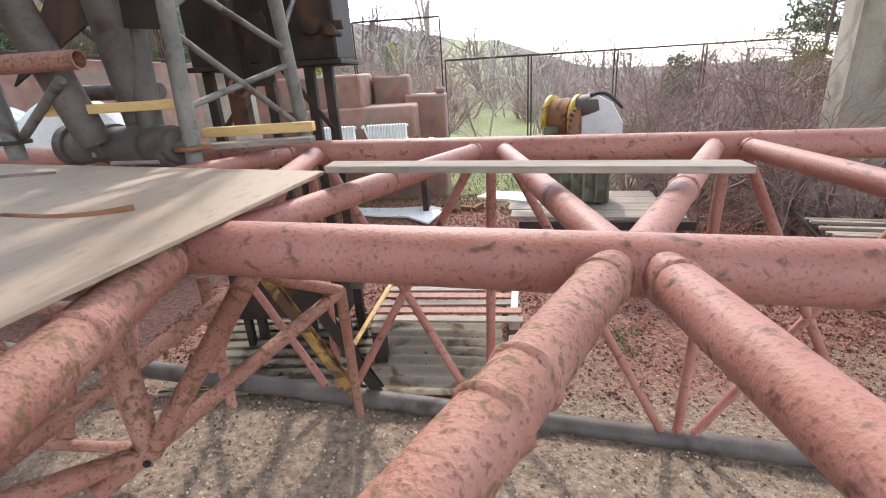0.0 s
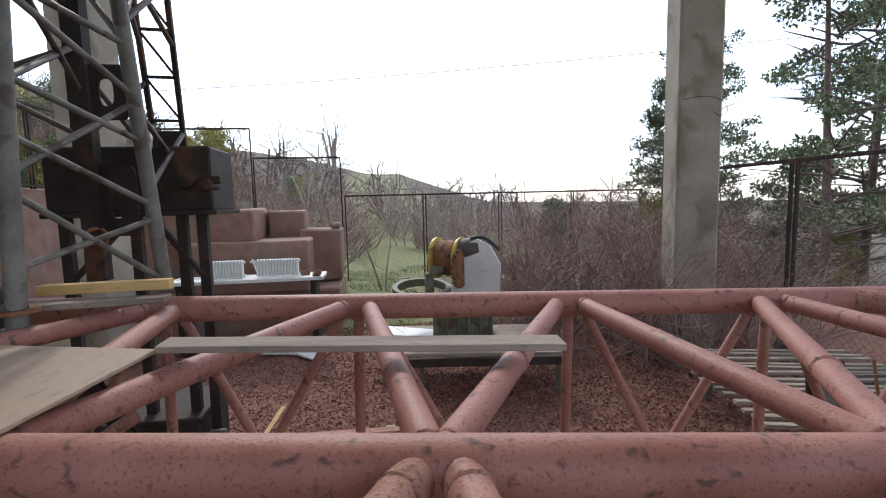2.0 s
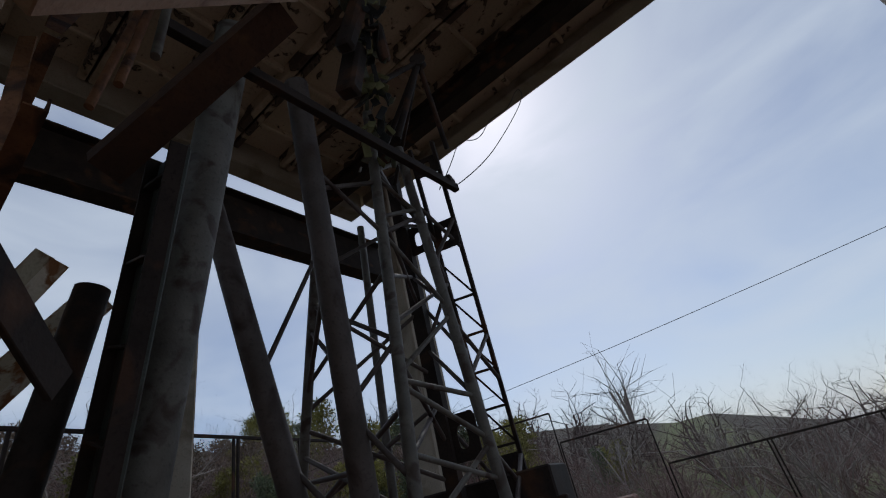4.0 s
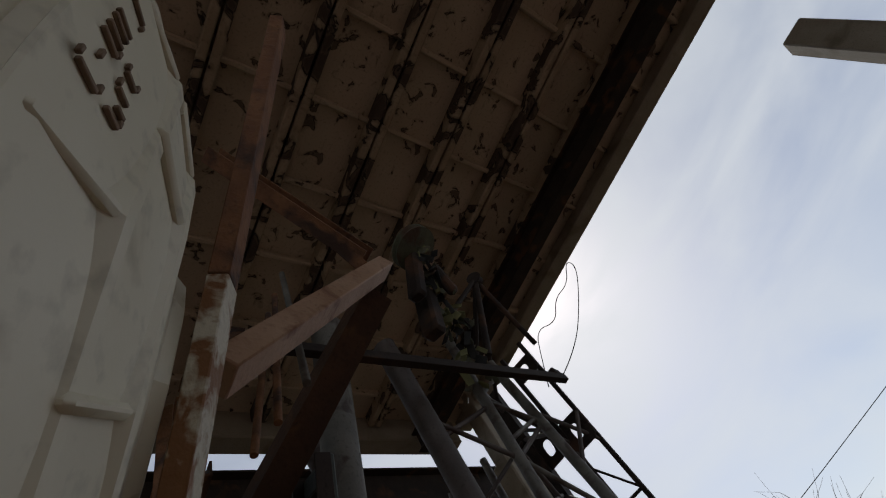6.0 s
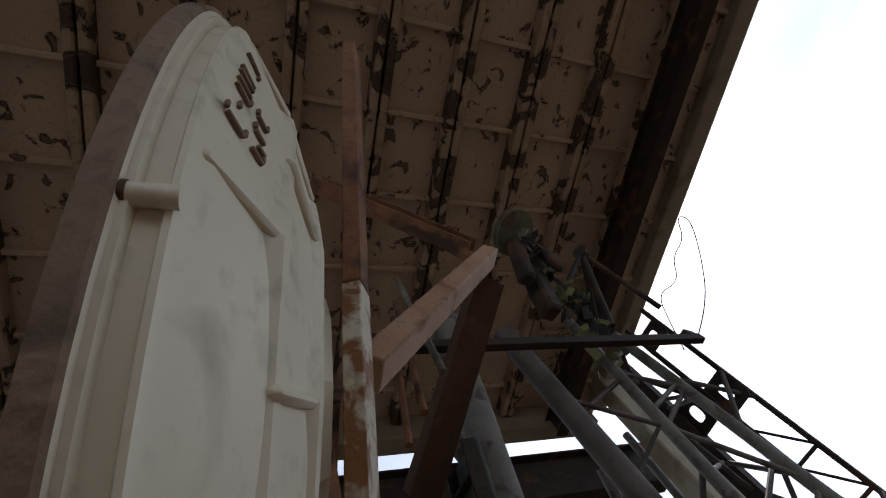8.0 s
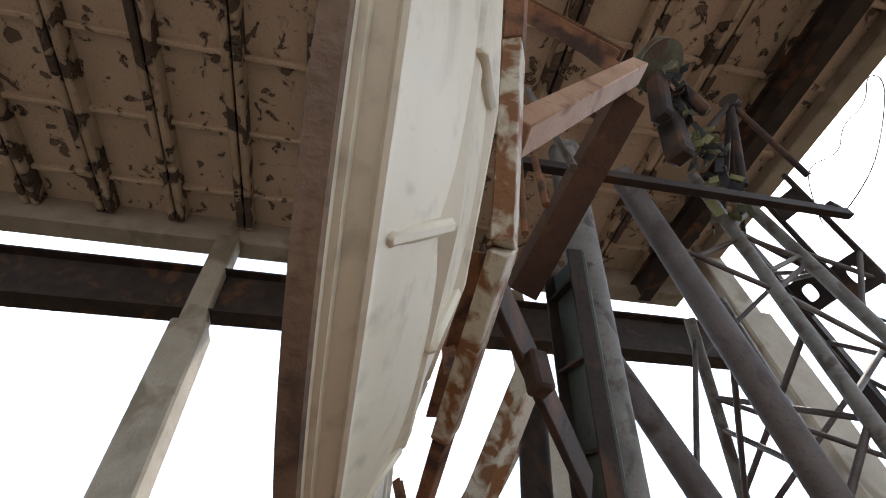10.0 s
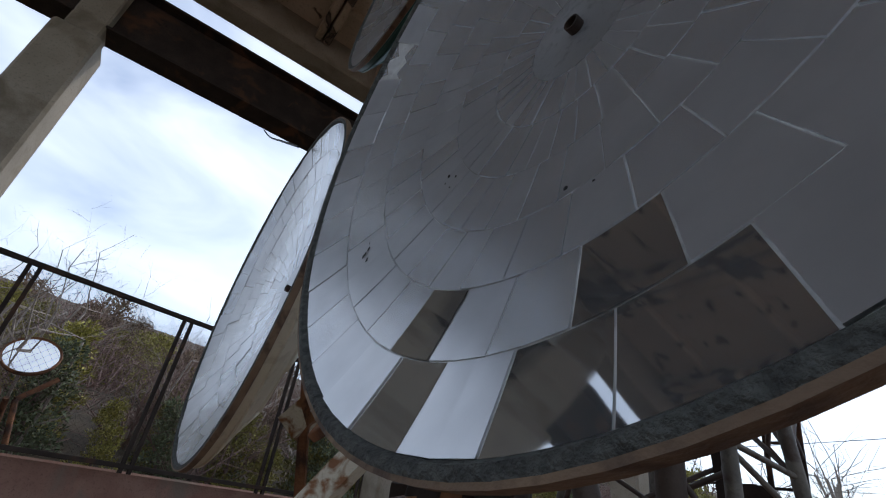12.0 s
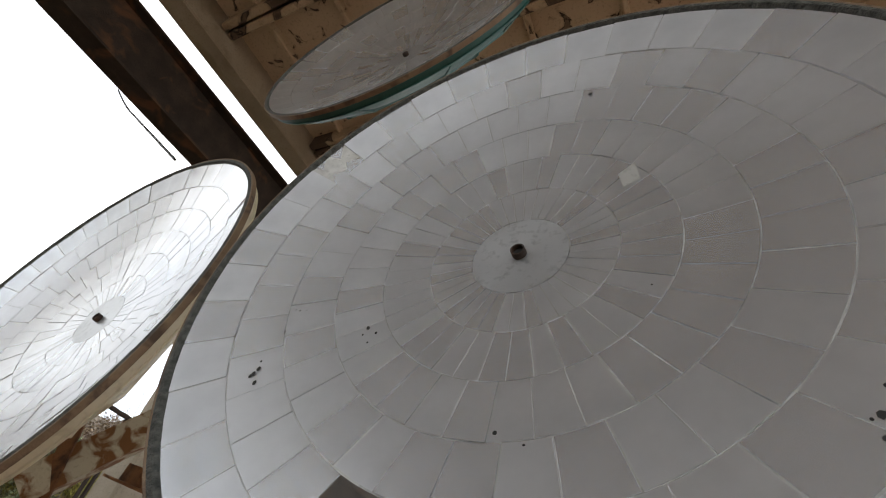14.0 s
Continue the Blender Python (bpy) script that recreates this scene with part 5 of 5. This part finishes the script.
for x in (3.5, 4.6):
    part("runner", bar((x, 2.5, 0.36), (x + 0.4, 4.8, 0.36), 0.08, 0.09), GREY_BROWN, stack)
    part("trestle", bar((x + 0.1, 3.0, 0.3), (x + 0.1, 3.0, -0.2), 0.08, 0.08, (0, 1, 0)), GREY_BROWN, stack)
    part("trestle", bar((x + 0.3, 4.4, 0.3), (x + 0.3, 4.4, -0.1), 0.08, 0.08, (0, 1, 0)), GREY_BROWN, stack)
single("angle_post", channel((3.05, 1.72, -0.28), (3.45, 1.95, 0.75), 0.06, 0.06, 0.006, (0, 1, 0), "L"), RUST, "rusty steel angle leaning by the truss end", "post")
single("iron_pipe", pipe((2.80, 1.92, -0.02), (3.15, 1.30, -0.16), 0.017, 10), RUST, "thin rusty pipe lying on the ground", "pipe")


def bottle():
    b = thing("water_bottle", (2.75, 1.61, -0.05), "large empty clear plastic bottle lying on the ground", "bottle")
    m = Matrix.Translation((2.57, 1.73, -0.08)) @ (Vector((0.33, -0.13, -0.02))).to_track_quat("Z", "Y").to_matrix().to_4x4()
    gm_ = bpy.data.materials.new("clear_plastic")
    gm_.use_nodes = True
    bs = gm_.node_tree.nodes["Principled BSDF"]
    bs.inputs["Base Color"].default_value = (0.72, 0.78, 0.80, 1)
    bs.inputs["Transmission Weight"].default_value, bs.inputs["Roughness"].default_value, bs.inputs["IOR"].default_value = 0.75, 0.18, 1.2
    part("body", lathe([(0, 0.0), (0.065, 0.0), (0.078, 0.015), (0.078, 0.08), (0.074, 0.09), (0.078, 0.10), (0.078, 0.20), (0.074, 0.21), (0.078, 0.22), (0.070, 0.28), (0.030, 0.325), (0.022, 0.33), (0.022, 0.345)], 28, m), gm_, b)
    part("cap", lathe([(0.026, 0.34), (0.026, 0.365), (0, 0.365)], 20, m), BLUE, b, "blue screw cap")
    part("handle", bar(m @ Vector((0.028, 0, 0.335)), m @ Vector((0.075, 0.0, 0.36)), 0.008, 0.02), BLUE, b, "blue carrying handle")


bottle()
trip = thing("pipe_tripod", (4.0, 5.3, 0), "tangle of bare grey pipes and poles by the bush", "poles")
for p, q, r in (((4.0, 5.1, 0.0), (3.6, 6.1, 0.75), 0.02), ((4.0, 5.1, 0.0), (4.3, 6.0, 0.7), 0.02), ((3.5, 5.6, 0.05), (5.0, 6.2, 0.25), 0.018), ((4.2, 4.9, 0.0), (5.2, 5.5, 0.35), 0.018), ((3.3, 6.0, 0.6), (4.5, 5.0, 0.0), 0.022), ((4.1, 5.3, -0.05), (4.12, 5.3, 0.8), 0.03), ((3.75, 5.5, -0.05), (3.95, 5.5, 0.75), 0.03)):
    part("pole", pipe(p, q, r, 10), GREY_PIPE, trip)

# ---- small round mirror on the bank ----
sm = thing("small_mirror", (-7.4, 0.3, 2.6), "small round mirror on rusty legs on the bank", "mirror")
smm = Matrix.Translation((-7.5, 0.32, 3.52)) @ (Vector((0.9, -0.25, 0.65))).to_track_quat("Z", "Y").to_matrix().to_4x4()
clear = bpy.data.materials.new("clear_mirror")
clear.use_nodes = True
cb = clear.node_tree.nodes["Principled BSDF"]
cb.inputs["Metallic"].default_value, cb.inputs["Roughness"].default_value, cb.inputs["Base Color"].default_value = 1.0, 0.04, (0.80, 0.81, 0.82, 1)
part("glass", lathe([(0, 0.0), (0.255, 0.026)], 40, smm), clear, sm)
part("rim", lathe([(0.255, 0.02), (0.275, 0.045), (0.285, 0.02), (0.27, -0.02), (0.255, 0.02)], 40, smm), RUST, sm)
for q, p in (((-7.5, 0.0, 3.45), (-7.4, 0.22, 3.05)), ((-7.45, 0.66, 3.35), (-7.4, 0.38, 3.05)), ((-7.4, -0.25, 2.6), (-7.4, 0.22, 3.05)), ((-7.4, 0.5, 2.6), (-7.4, 0.38, 3.05)), ((-7.7, 0.4, 2.6), (-7.4, 0.3, 3.05))):
    part("leg", pipe(p, q, 0.03, 10), RUST, sm)

# clear facets low on the first mirror
low_facets = [o for o in dish.children if o.name.startswith("mirror_facet")]
dinv = dish.matrix_basis.to_3x3()
clear_soft = bpy.data.materials.new("bright_facet")
clear_soft.use_nodes = True
cq = clear_soft.node_tree.nodes["Principled BSDF"]
cq.inputs["Metallic"].default_value, cq.inputs["Roughness"].default_value, cq.inputs["Base Color"].default_value = 0.9, 0.035, (0.60, 0.61, 0.62, 1)
placed = []
for o in low_facets:
    ctr = o.matrix_basis.to_3x3() @ (sum((q.co for q in o.data.vertices), Vector()) / len(o.data.vertices))
    placed.append((math.hypot(ctr.x, ctr.y), math.degrees(math.atan2(ctr.y, ctr.x)) % 360, o))
for ring_no, angles in ((5, (254, 275, 285)), (4, (252, 279))):
    for a in angles:
        near = min((q for q in placed if RING[ring_no] < q[0] < RING[ring_no + 1]), key=lambda q: abs(q[1] - a))[2]
        near.data = mesh_of("mirror_facet", facet_mesh(RING[ring_no], RING[ring_no + 1], 2 * math.pi / 36, 8), clear_soft, True)

# ---- wires ----
curve_tube("power_line", [(-30, 9, 2.4), (-2.47, 9.0, 4.14), (2.0, 9.0, 4.52), (6.48, 9.0, 4.98), (30, 9, 7.6)], 0.0055, CABLE, "thin overhead wire against the sky", "wire", 1)
curve_tube("loose_wire", [(-0.53, 2.66, 4.36), (-0.326, 2.85, 4.555), (-0.057, 3.1, 4.999), (0.17, 3.3, 5.435), (0.14, 3.32, 5.60), (-0.013, 3.32, 5.393), (-0.201, 3.3, 5.389), (-0.349, 3.3, 5.20), (-0.539, 3.3, 5.33), (-0.66, 3.2, 5.0), (-0.62, 2.62, 4.37)], 0.004, CABLE, "loop of loose wire standing up from the mast arm", "wire", 1)
curve_tube("hanging_cable", [(-5.24, 0.98, 6.4), (-4.4, 0.80, 5.68), (-3.3, 0.53, 4.84), (-2.32, 0.30, 4.09)], 0.008, CABLE, "thin cable from the girder to a mirror", "cable", 1)
curve_tube("column_cable", [(4.25, 5.56, 3.28), (4.45, 5.50, 3.33), (4.70, 5.44, 3.27), (4.78, 5.42, 3.12), (4.68, 5.44, 3.04), (4.60, 5.46, 3.12)], 0.004, CABLE, "short cable tied round the concrete column", "cable", 1)


# ---- vegetation ----
def bare_tree(seed, height, spread, stems, depth, thick, bend=0.35):
    """A mesh of branching three-sided twigs, about `height` tall."""
    rng = random.Random(seed)
    verts, faces = [], []

    def seg(p, q, r0, r1):
        d = (q - p).normalized()
        x = d.orthogonal().normalized()
        y = d.cross(x)
        k = len(verts)
        for c, r in ((p, r0), (q, r1)):
            for a in (0, 2.094, 4.189):
                verts.append(c + x * (r * math.cos(a)) + y * (r * math.sin(a)))
        for i in range(3 if r0 > 0.006 else 1):
            j = (i + 1) % 3
            faces.append((k + i, k + j, k + 3 + j, k + 3 + i))

    def grow(p, d, ln, r, lev):
        n = 3
        for i in range(n):
            d = (d + Vector((rng.gauss(0, bend), rng.gauss(0, bend), rng.gauss(0.03, bend * 0.7))) * 0.45).normalized()
            q = p + d * (ln / n)
            r1 = r * 0.86
            seg(p, q, r, r1)
            if lev > 0:
                for _ in range(rng.choice((1, 1, 2)) if i else 1):
                    side = Vector((rng.gauss(0, 1), rng.gauss(0, 1), rng.gauss(0.25, 0.7))).normalized()
                    grow(q, (d * 0.55 + side * 0.85).normalized(), ln * rng.uniform(0.42, 0.66), r1 * 0.58, lev - 1)
            p, r = q, r1

    for s in range(stems):
        a = rng.uniform(0, 6.283)
        d = Vector((math.cos(a) * spread * rng.random(), math.sin(a) * spread * rng.random(), 1)).normalized()
        grow(Vector((rng.gauss(0, 0.10), rng.gauss(0, 0.10), -0.1)), d, height * rng.uniform(0.5, 0.68), thick, depth)
    me = bpy.data.meshes.new("branches")
    me.from_pydata(verts, [], faces)
    return me


def leafy(seed, blobs, per, size, material, flat=0.6):
    """A crown mesh of many small leaf triangles round the blob centres (x, y, z, r)."""
    rng = random.Random(seed)
    verts, faces = [], []
    for bx, by, bz, br in blobs:
        for _ in range(per):
            u = Vector((rng.gauss(0, 1), rng.gauss(0, 1), rng.gauss(0, 1) * flat)).normalized() * (br * rng.random() ** 0.45)
            c = Vector((bx, by, bz)) + Vector((u.x, u.y, u.z * flat))
            d = (u + Vector((rng.gauss(0, 0.4), rng.gauss(0, 0.4), rng.gauss(0.3, 0.5))) * br).normalized()
            s = d.orthogonal().normalized()
            s = (s * math.cos(rng.random() * 6.28) + d.cross(s) * math.sin(rng.random() * 6.28)) * size * 0.28
            k = len(verts)
            verts += [c - s, c + s, c + d * size]
            faces.append((k, k + 1, k + 2))
    me = bpy.data.meshes.new("crown")
    me.from_pydata(verts, [], faces)
    me.materials.append(material)
    return me


bush_meshes = [bare_tree(20 + k, 2.0, 1.2, 6, 4, 0.017) for k in range(4)]
tree_meshes = [bare_tree(40 + k, 3.4, 0.45, 2, 4, 0.035, 0.28) for k in range(3)]
thicket_meshes = [bare_tree(60 + k, 2.4, 1.0, 9, 3, 0.020, 0.4) for k in range(3)]
RED_TWIG = mat("red_brown_twigs", (0.20, 0.125, 0.108), (0.32, 0.225, 0.20), 0.9, scale=10, bump=0)
for me in bush_meshes:
    me.materials.append(RED_TWIG)
for me in thicket_meshes:
    me.materials.append(RED_TWIG)
for me in tree_meshes:
    me.materials.append(BARK_PALE)
vr = random.Random(8)


def plant(name, me, at, scale, label, category, group, child="crown", extra=()):
    t = thing(name, (at[0], at[1], at[2]), label, category, group)
    for nm, mesh in ((child, me), *extra):
        o = part(nm, mesh, None, t)
        o.matrix_parent_inverse = Matrix()
        o.matrix_basis = pose(0, 0, 0, 0, 0, vr.uniform(0, 360)) @ Matrix.Diagonal((scale, scale, scale * vr.uniform(0.9, 1.1), 1))
    return t


for k, (x, y, h) in enumerate(((1.9, 7.4, 0.95), (2.4, 6.6, 1.0), (2.9, 7.2, 1.15), (3.3, 6.3, 1.1), (3.8, 7.0, 1.25), (4.2, 6.2, 1.2), (4.6, 7.1, 1.3), (5.0, 6.5, 1.2), (3.4, 8.2, 1.3), (4.4, 8.4, 1.35), (2.3, 8.3, 1.1), (5.4, 7.8, 1.35), (3.0, 5.7, 0.95), (6.2, 6.9, 1.3), (3.9, 5.6, 1.0), (6.8, 8.2, 1.4), (2.7, 9.4, 1.2), (5.0, 9.6, 1.4), (2.1, 6.2, 0.8), (3.6, 5.2, 0.8), (4.9, 5.9, 1.2), (4.2, 4.95, 0.95), (4.85, 4.8, 1.0), (5.5, 5.1, 1.05), (4.5, 5.2, 0.9), (5.7, 6.4, 1.25), (4.0, 7.7, 1.35), (3.0, 7.9, 1.25), (5.6, 8.8, 1.5), (6.4, 7.6, 1.4), (2.6, 7.0, 1.05), (4.7, 5.3, 0.9), (7.6, 7.4, 1.4), (3.3, 9.0, 1.35), (4.2, 9.3, 1.45), (6.0, 9.4, 1.5), (3.6, 6.7, 1.2), (4.3, 6.8, 1.3), (2.8, 6.4, 1.0), (5.2, 7.3, 1.35), (3.2, 7.4, 1.2), (6.0, 7.3, 1.4), (4.8, 8.0, 1.4), (3.7, 7.5, 1.3), (2.2, 7.8, 1.1), (7.0, 7.0, 1.35))):
    plant("bare_bush", bush_meshes[k % 4], (x, y, -0.05), h, "leafless red-brown bush with dense thin twigs", "bush", "bushes")
plant("bare_tree", tree_meshes[0], (0.65, 11.2, 0), 0.80, "small leafless grey tree in front of the fence", "tree", "bare trees")
plant("bare_tree", tree_meshes[1], (2.2, 15.5, 0), 0.9, "small leafless grey tree beyond the fence", "tree", "bare trees")
for k in range(84):
    x = vr.uniform(-14, -0.3) if k < 60 else vr.uniform(4.2, 16)
    y = vr.uniform(13.8, 23.0)
    plant("bare_bush", thicket_meshes[k % 3], (x, y, hill(x, y) - 0.1), vr.uniform(0.9, 1.45), "leafless brown thicket on the slope", "bush", "thickets")
for k in range(130):
    y = vr.uniform(-8, 18)
    x = -vr.uniform(7.8, 13.5)
    plant("bare_bush" if k % 3 else "bare_tree", thicket_meshes[k % 3] if k % 3 else tree_meshes[k % 3], (x, y, hill(x, y) - 0.1), vr.uniform(0.55, 0.95), "leafless thicket on the bank behind the fence", "bush", "thickets")

for k in range(70):
    y = vr.uniform(-14, 24)
    x = -vr.uniform(12, 22)
    plant("bare_bush", thicket_meshes[k % 3], (x, y, hill(x, y) - 0.1), vr.uniform(0.8, 1.2), "leafless brown thicket high on the bank", "bush", "thickets")


def evergreen(seed, h, w, material):
    rng = random.Random(seed)
    blobs = []
    for i in range(26):
        z = h * (0.12 + 0.86 * i / 26)
        r = w * (1.05 - 0.85 * i / 26)
        a = rng.uniform(0, 6.28)
        blobs.append((math.cos(a) * r * rng.uniform(0.3, 0.8), math.sin(a) * r * rng.uniform(0.3, 0.8), z, 0.32 * w + 0.1))
    return leafy(seed, blobs, 120, 0.12, material)


def pine(seed, h):
    rng = random.Random(seed)
    bm = bmesh.new()
    tube(bm, (0, 0, -0.2), (rng.gauss(0, 0.15), rng.gauss(0, 0.15), h * 0.95), 0.11, 10, 0.03)
    blobs = []
    for i in range(46):
        z = h * rng.uniform(0.14, 0.97)
        a = rng.uniform(0, 6.28)
        ln = (1.0 - z / h) * 1.9 + 0.45
        e = Vector((math.cos(a) * ln, math.sin(a) * ln, z + ln * rng.uniform(-0.05, 0.35)))
        tube(bm, (0, 0, z - 0.1), e, 0.03, 6, 0.008)
        for s in (0.55, 0.8, 1.0):
            c = Vector((0, 0, z)).lerp(e, s)
            blobs.append((c.x + rng.gauss(0, 0.12), c.y + rng.gauss(0, 0.12), c.z + rng.gauss(0, 0.08), 0.24))
    return mesh_of("trunk", bm, BARK, True), leafy(seed + 1, blobs, 80, 0.095, LEAF, 0.7)


pines = [pine(5, 6.0), pine(6, 7.5)]
jb = bmesh.new()
tube(jb, (0, 0, -0.3), (0.05, 0.02, 2.6), 0.07, 8, 0.02)
juniper_trunk = mesh_of("trunk", jb, BARK, True)
juniper = [evergreen(30 + k, 3.2, 1.0, LEAF if k == 2 else LEAF_YEL) for k in range(4)]
for k, (x, y, s) in enumerate(((8.3, 12.2, 0.72), (9.8, 8.6, 1.0), (11.8, 9.6, 1.05), (13.5, 8.0, 1.1), (11.0, 5.2, 0.95), (9.6, 13.0, 0.85), (14.8, 12.0, 1.1), (10.2, 13.2, 1.0))):
    t_, c_ = pines[k % 2]
    plant("pine_tree", t_, (x, y, hill(x, y) - 0.1), s, "young pine tree with open green crown behind the fence", "tree", "pines", "trunk", (("crown", c_),))
for k in range(120):
    y = vr.uniform(-8, 15)
    x = -(vr.uniform(7.9, 15) if k % 2 else vr.uniform(7.6, 9.5))
    plant("juniper", juniper[k % 4], (x, y, hill(x, y) - 0.2), vr.uniform(0.30, 0.60), "dense yellow-green evergreen shrub on the bank", "shrub", "evergreens", "crown", (("trunk", juniper_trunk),))
for k in range(34):
    x = vr.uniform(-26, -4)
    y = vr.uniform(18, 34)
    plant("juniper", juniper[k % 4], (x, y, hill(x, y) - 0.2), vr.uniform(0.7, 1.3), "yellow-green evergreen tree on the hillside", "tree", "evergreens", "crown", (("trunk", juniper_trunk),))
for k in range(46):
    x = vr.uniform(-30, 4)
    y = vr.uniform(24, 38)
    plant("bare_bush" if k % 2 else "bare_tree", thicket_meshes[k % 3] if k % 2 else tree_meshes[k % 3], (x, y, hill(x, y) - 0.1), vr.uniform(1.1, 1.8), "leafless brown growth on the hillside", "bush", "thickets")
for k in range(16):
    x = vr.uniform(6, 20)
    y = vr.uniform(7, 17)
    plant("juniper", juniper[(2 * k) % 4], (x, y, hill(x, y) - 0.2), vr.uniform(0.45, 0.8), "low green evergreen shrub behind the fence", "shrub", "evergreens", "crown", (("trunk", juniper_trunk),))
dry_shrubs = [evergreen(50 + k, 3.0, 1.2, mat("dry_shoots", (0.17, 0.12, 0.08), (0.27, 0.20, 0.13), 0.9, scale=3, bump=0, jitter=0.3, island=0.4)) for k in range(2)]
for k in range(84):
    y = vr.uniform(-14, 20)
    x = -vr.uniform(9.5, 19)
    plant("dry_shrub", dry_shrubs[k % 2], (x, y, hill(x, y) - 0.25), vr.uniform(0.4, 0.8), "brown shrub with dry shoots on the bank", "shrub", "dry shrubs", "crown", (("trunk", juniper_trunk),))
for k in range(40):
    x, y = vr.uniform(2.2, 5.0) if k < 14 else vr.uniform(-5, 15), vr.uniform(14.5, 22) if k < 14 else vr.uniform(21, 33)
    plant("bare_bush" if k % 2 else "bare_tree", thicket_meshes[k % 3] if k % 2 else tree_meshes[k % 3], (x, y, hill(x, y) - 0.1), vr.uniform(0.8, 1.15) if k < 14 else vr.uniform(1.1, 1.7), "leafless brown growth beyond the fence", "bush", "thickets")
# far row of trees and a poplar
far_meshes = [bare_tree(80 + k, 3.4, 0.6, 3, 3, 0.07, 0.3) for k in range(3)]
for me in far_meshes:
    me.materials.append(BARK)
for k in range(64):
    x = -34 + 1.0 * k + vr.uniform(-1, 1)
    y = vr.uniform(34, 46)
    plant("bare_tree", far_meshes[k % 3], (x, y, hill(x, y) - 0.3), vr.uniform(1.2, 1.9), "far leafless tree on the skyline", "tree", "far trees")
pop = bare_tree(77, 17.0, 0.16, 12, 2, 0.16, 0.12)
pop.materials.append(BARK_PALE)
plant("poplar", pop, (-7.0, 88, 3.0), 1.15, "tall slim bare poplar in the distance", "tree", "", "crown")


# ---- loose ground cover ----
def scatter(name, n, seed, area, size, material, label, flat=0.6, keep=None):
    rng = random.Random(seed)
    verts, faces = [], []
    tri = ((0, 2, 4), (2, 1, 4), (1, 3, 4), (3, 0, 4), (2, 0, 5), (1, 2, 5), (3, 1, 5), (0, 3, 5))
    for _ in range(n):
        x, y = rng.uniform(*area[:2]), rng.uniform(*area[2:])
        if keep and not keep(x, y, rng):
            continue
        s = size * rng.uniform(0.4, 1.3) ** 1.4
        rot = Euler((rng.uniform(0, 6.3), rng.uniform(0, 6.3), rng.uniform(0, 6.3))).to_matrix()
        c = Vector((x, y, hill(x, y) + s * 0.15))
        k = len(verts)
        for ax in ((1, 0, 0), (-1, 0, 0), (0, 1, 0), (0, -1, 0), (0, 0, flat), (0, 0, -flat)):
            verts.append(c + rot @ (Vector(ax) * s * rng.uniform(0.6, 1.2)))
        faces += [(k + a, k + b, k + d) for a, b, d in tri]
    me = bpy.data.meshes.new(name)
    me.from_pydata(verts, [], faces)
    me.materials.append(material)
    return tagged(new(name, me), label, "ground cover", kind="stuff")


scatter("gravel", 26000, 1, (-3.0, 4.5, 0.2, 3.4), 0.010, STONE, "pale gravel stones scattered on dry soil")
scatter("red_rubble", 60000, 2, (-2.5, 5.5, 2.5, 8.0), 0.017, REDSTONE, "red-brown rubble chips covering the yard", keep=lambda x, y, r: r.random() < min(1.0, (y - 2.2) / 1.2))


def blades(name, n, seed, area, ln, material, label, lean=0.5, width=0.004):
    rng = random.Random(seed)
    verts, faces = [], []
    for _ in range(n):
        x, y = rng.uniform(*area[:2]), rng.uniform(*area[2:])
        if noise.noise(Vector((x * 0.9, y * 0.9, seed))) < -0.05:
            continue
        c = Vector((x, y, hill(x, y)))
        d = Vector((rng.gauss(0, lean), rng.gauss(0, lean), 1 if lean < 1 else 0.15)).normalized() * ln * rng.uniform(0.5, 1.3)
        s = Vector((rng.gauss(0, 1), rng.gauss(0, 1), 0)).normalized() * width
        k = len(verts)
        verts += [c - s, c + s, c + d]
        faces.append((k, k + 1, k + 2))
    me = bpy.data.meshes.new(name)
    me.from_pydata(verts, [], faces)
    me.materials.append(material)
    return tagged(new(name, me), label, "ground cover", kind="stuff")


blades("grass", 26000, 3, (-3.5, 9.0, 6.8, 15.0), 0.09, GRASS, "thin spring grass between rubble", 0.5, 0.006)
blades("dry_litter", 16000, 4, (0.2, 5.0, 0.4, 3.2), 0.05, DRY, "dry pine needles and straw on the soil", 3.0, 0.0016)
blades("weed", 260, 6, (1.20, 1.60, 3.1, 3.5), 0.07, GRASS, "small green weed among red rubble", 0.9, 0.006)
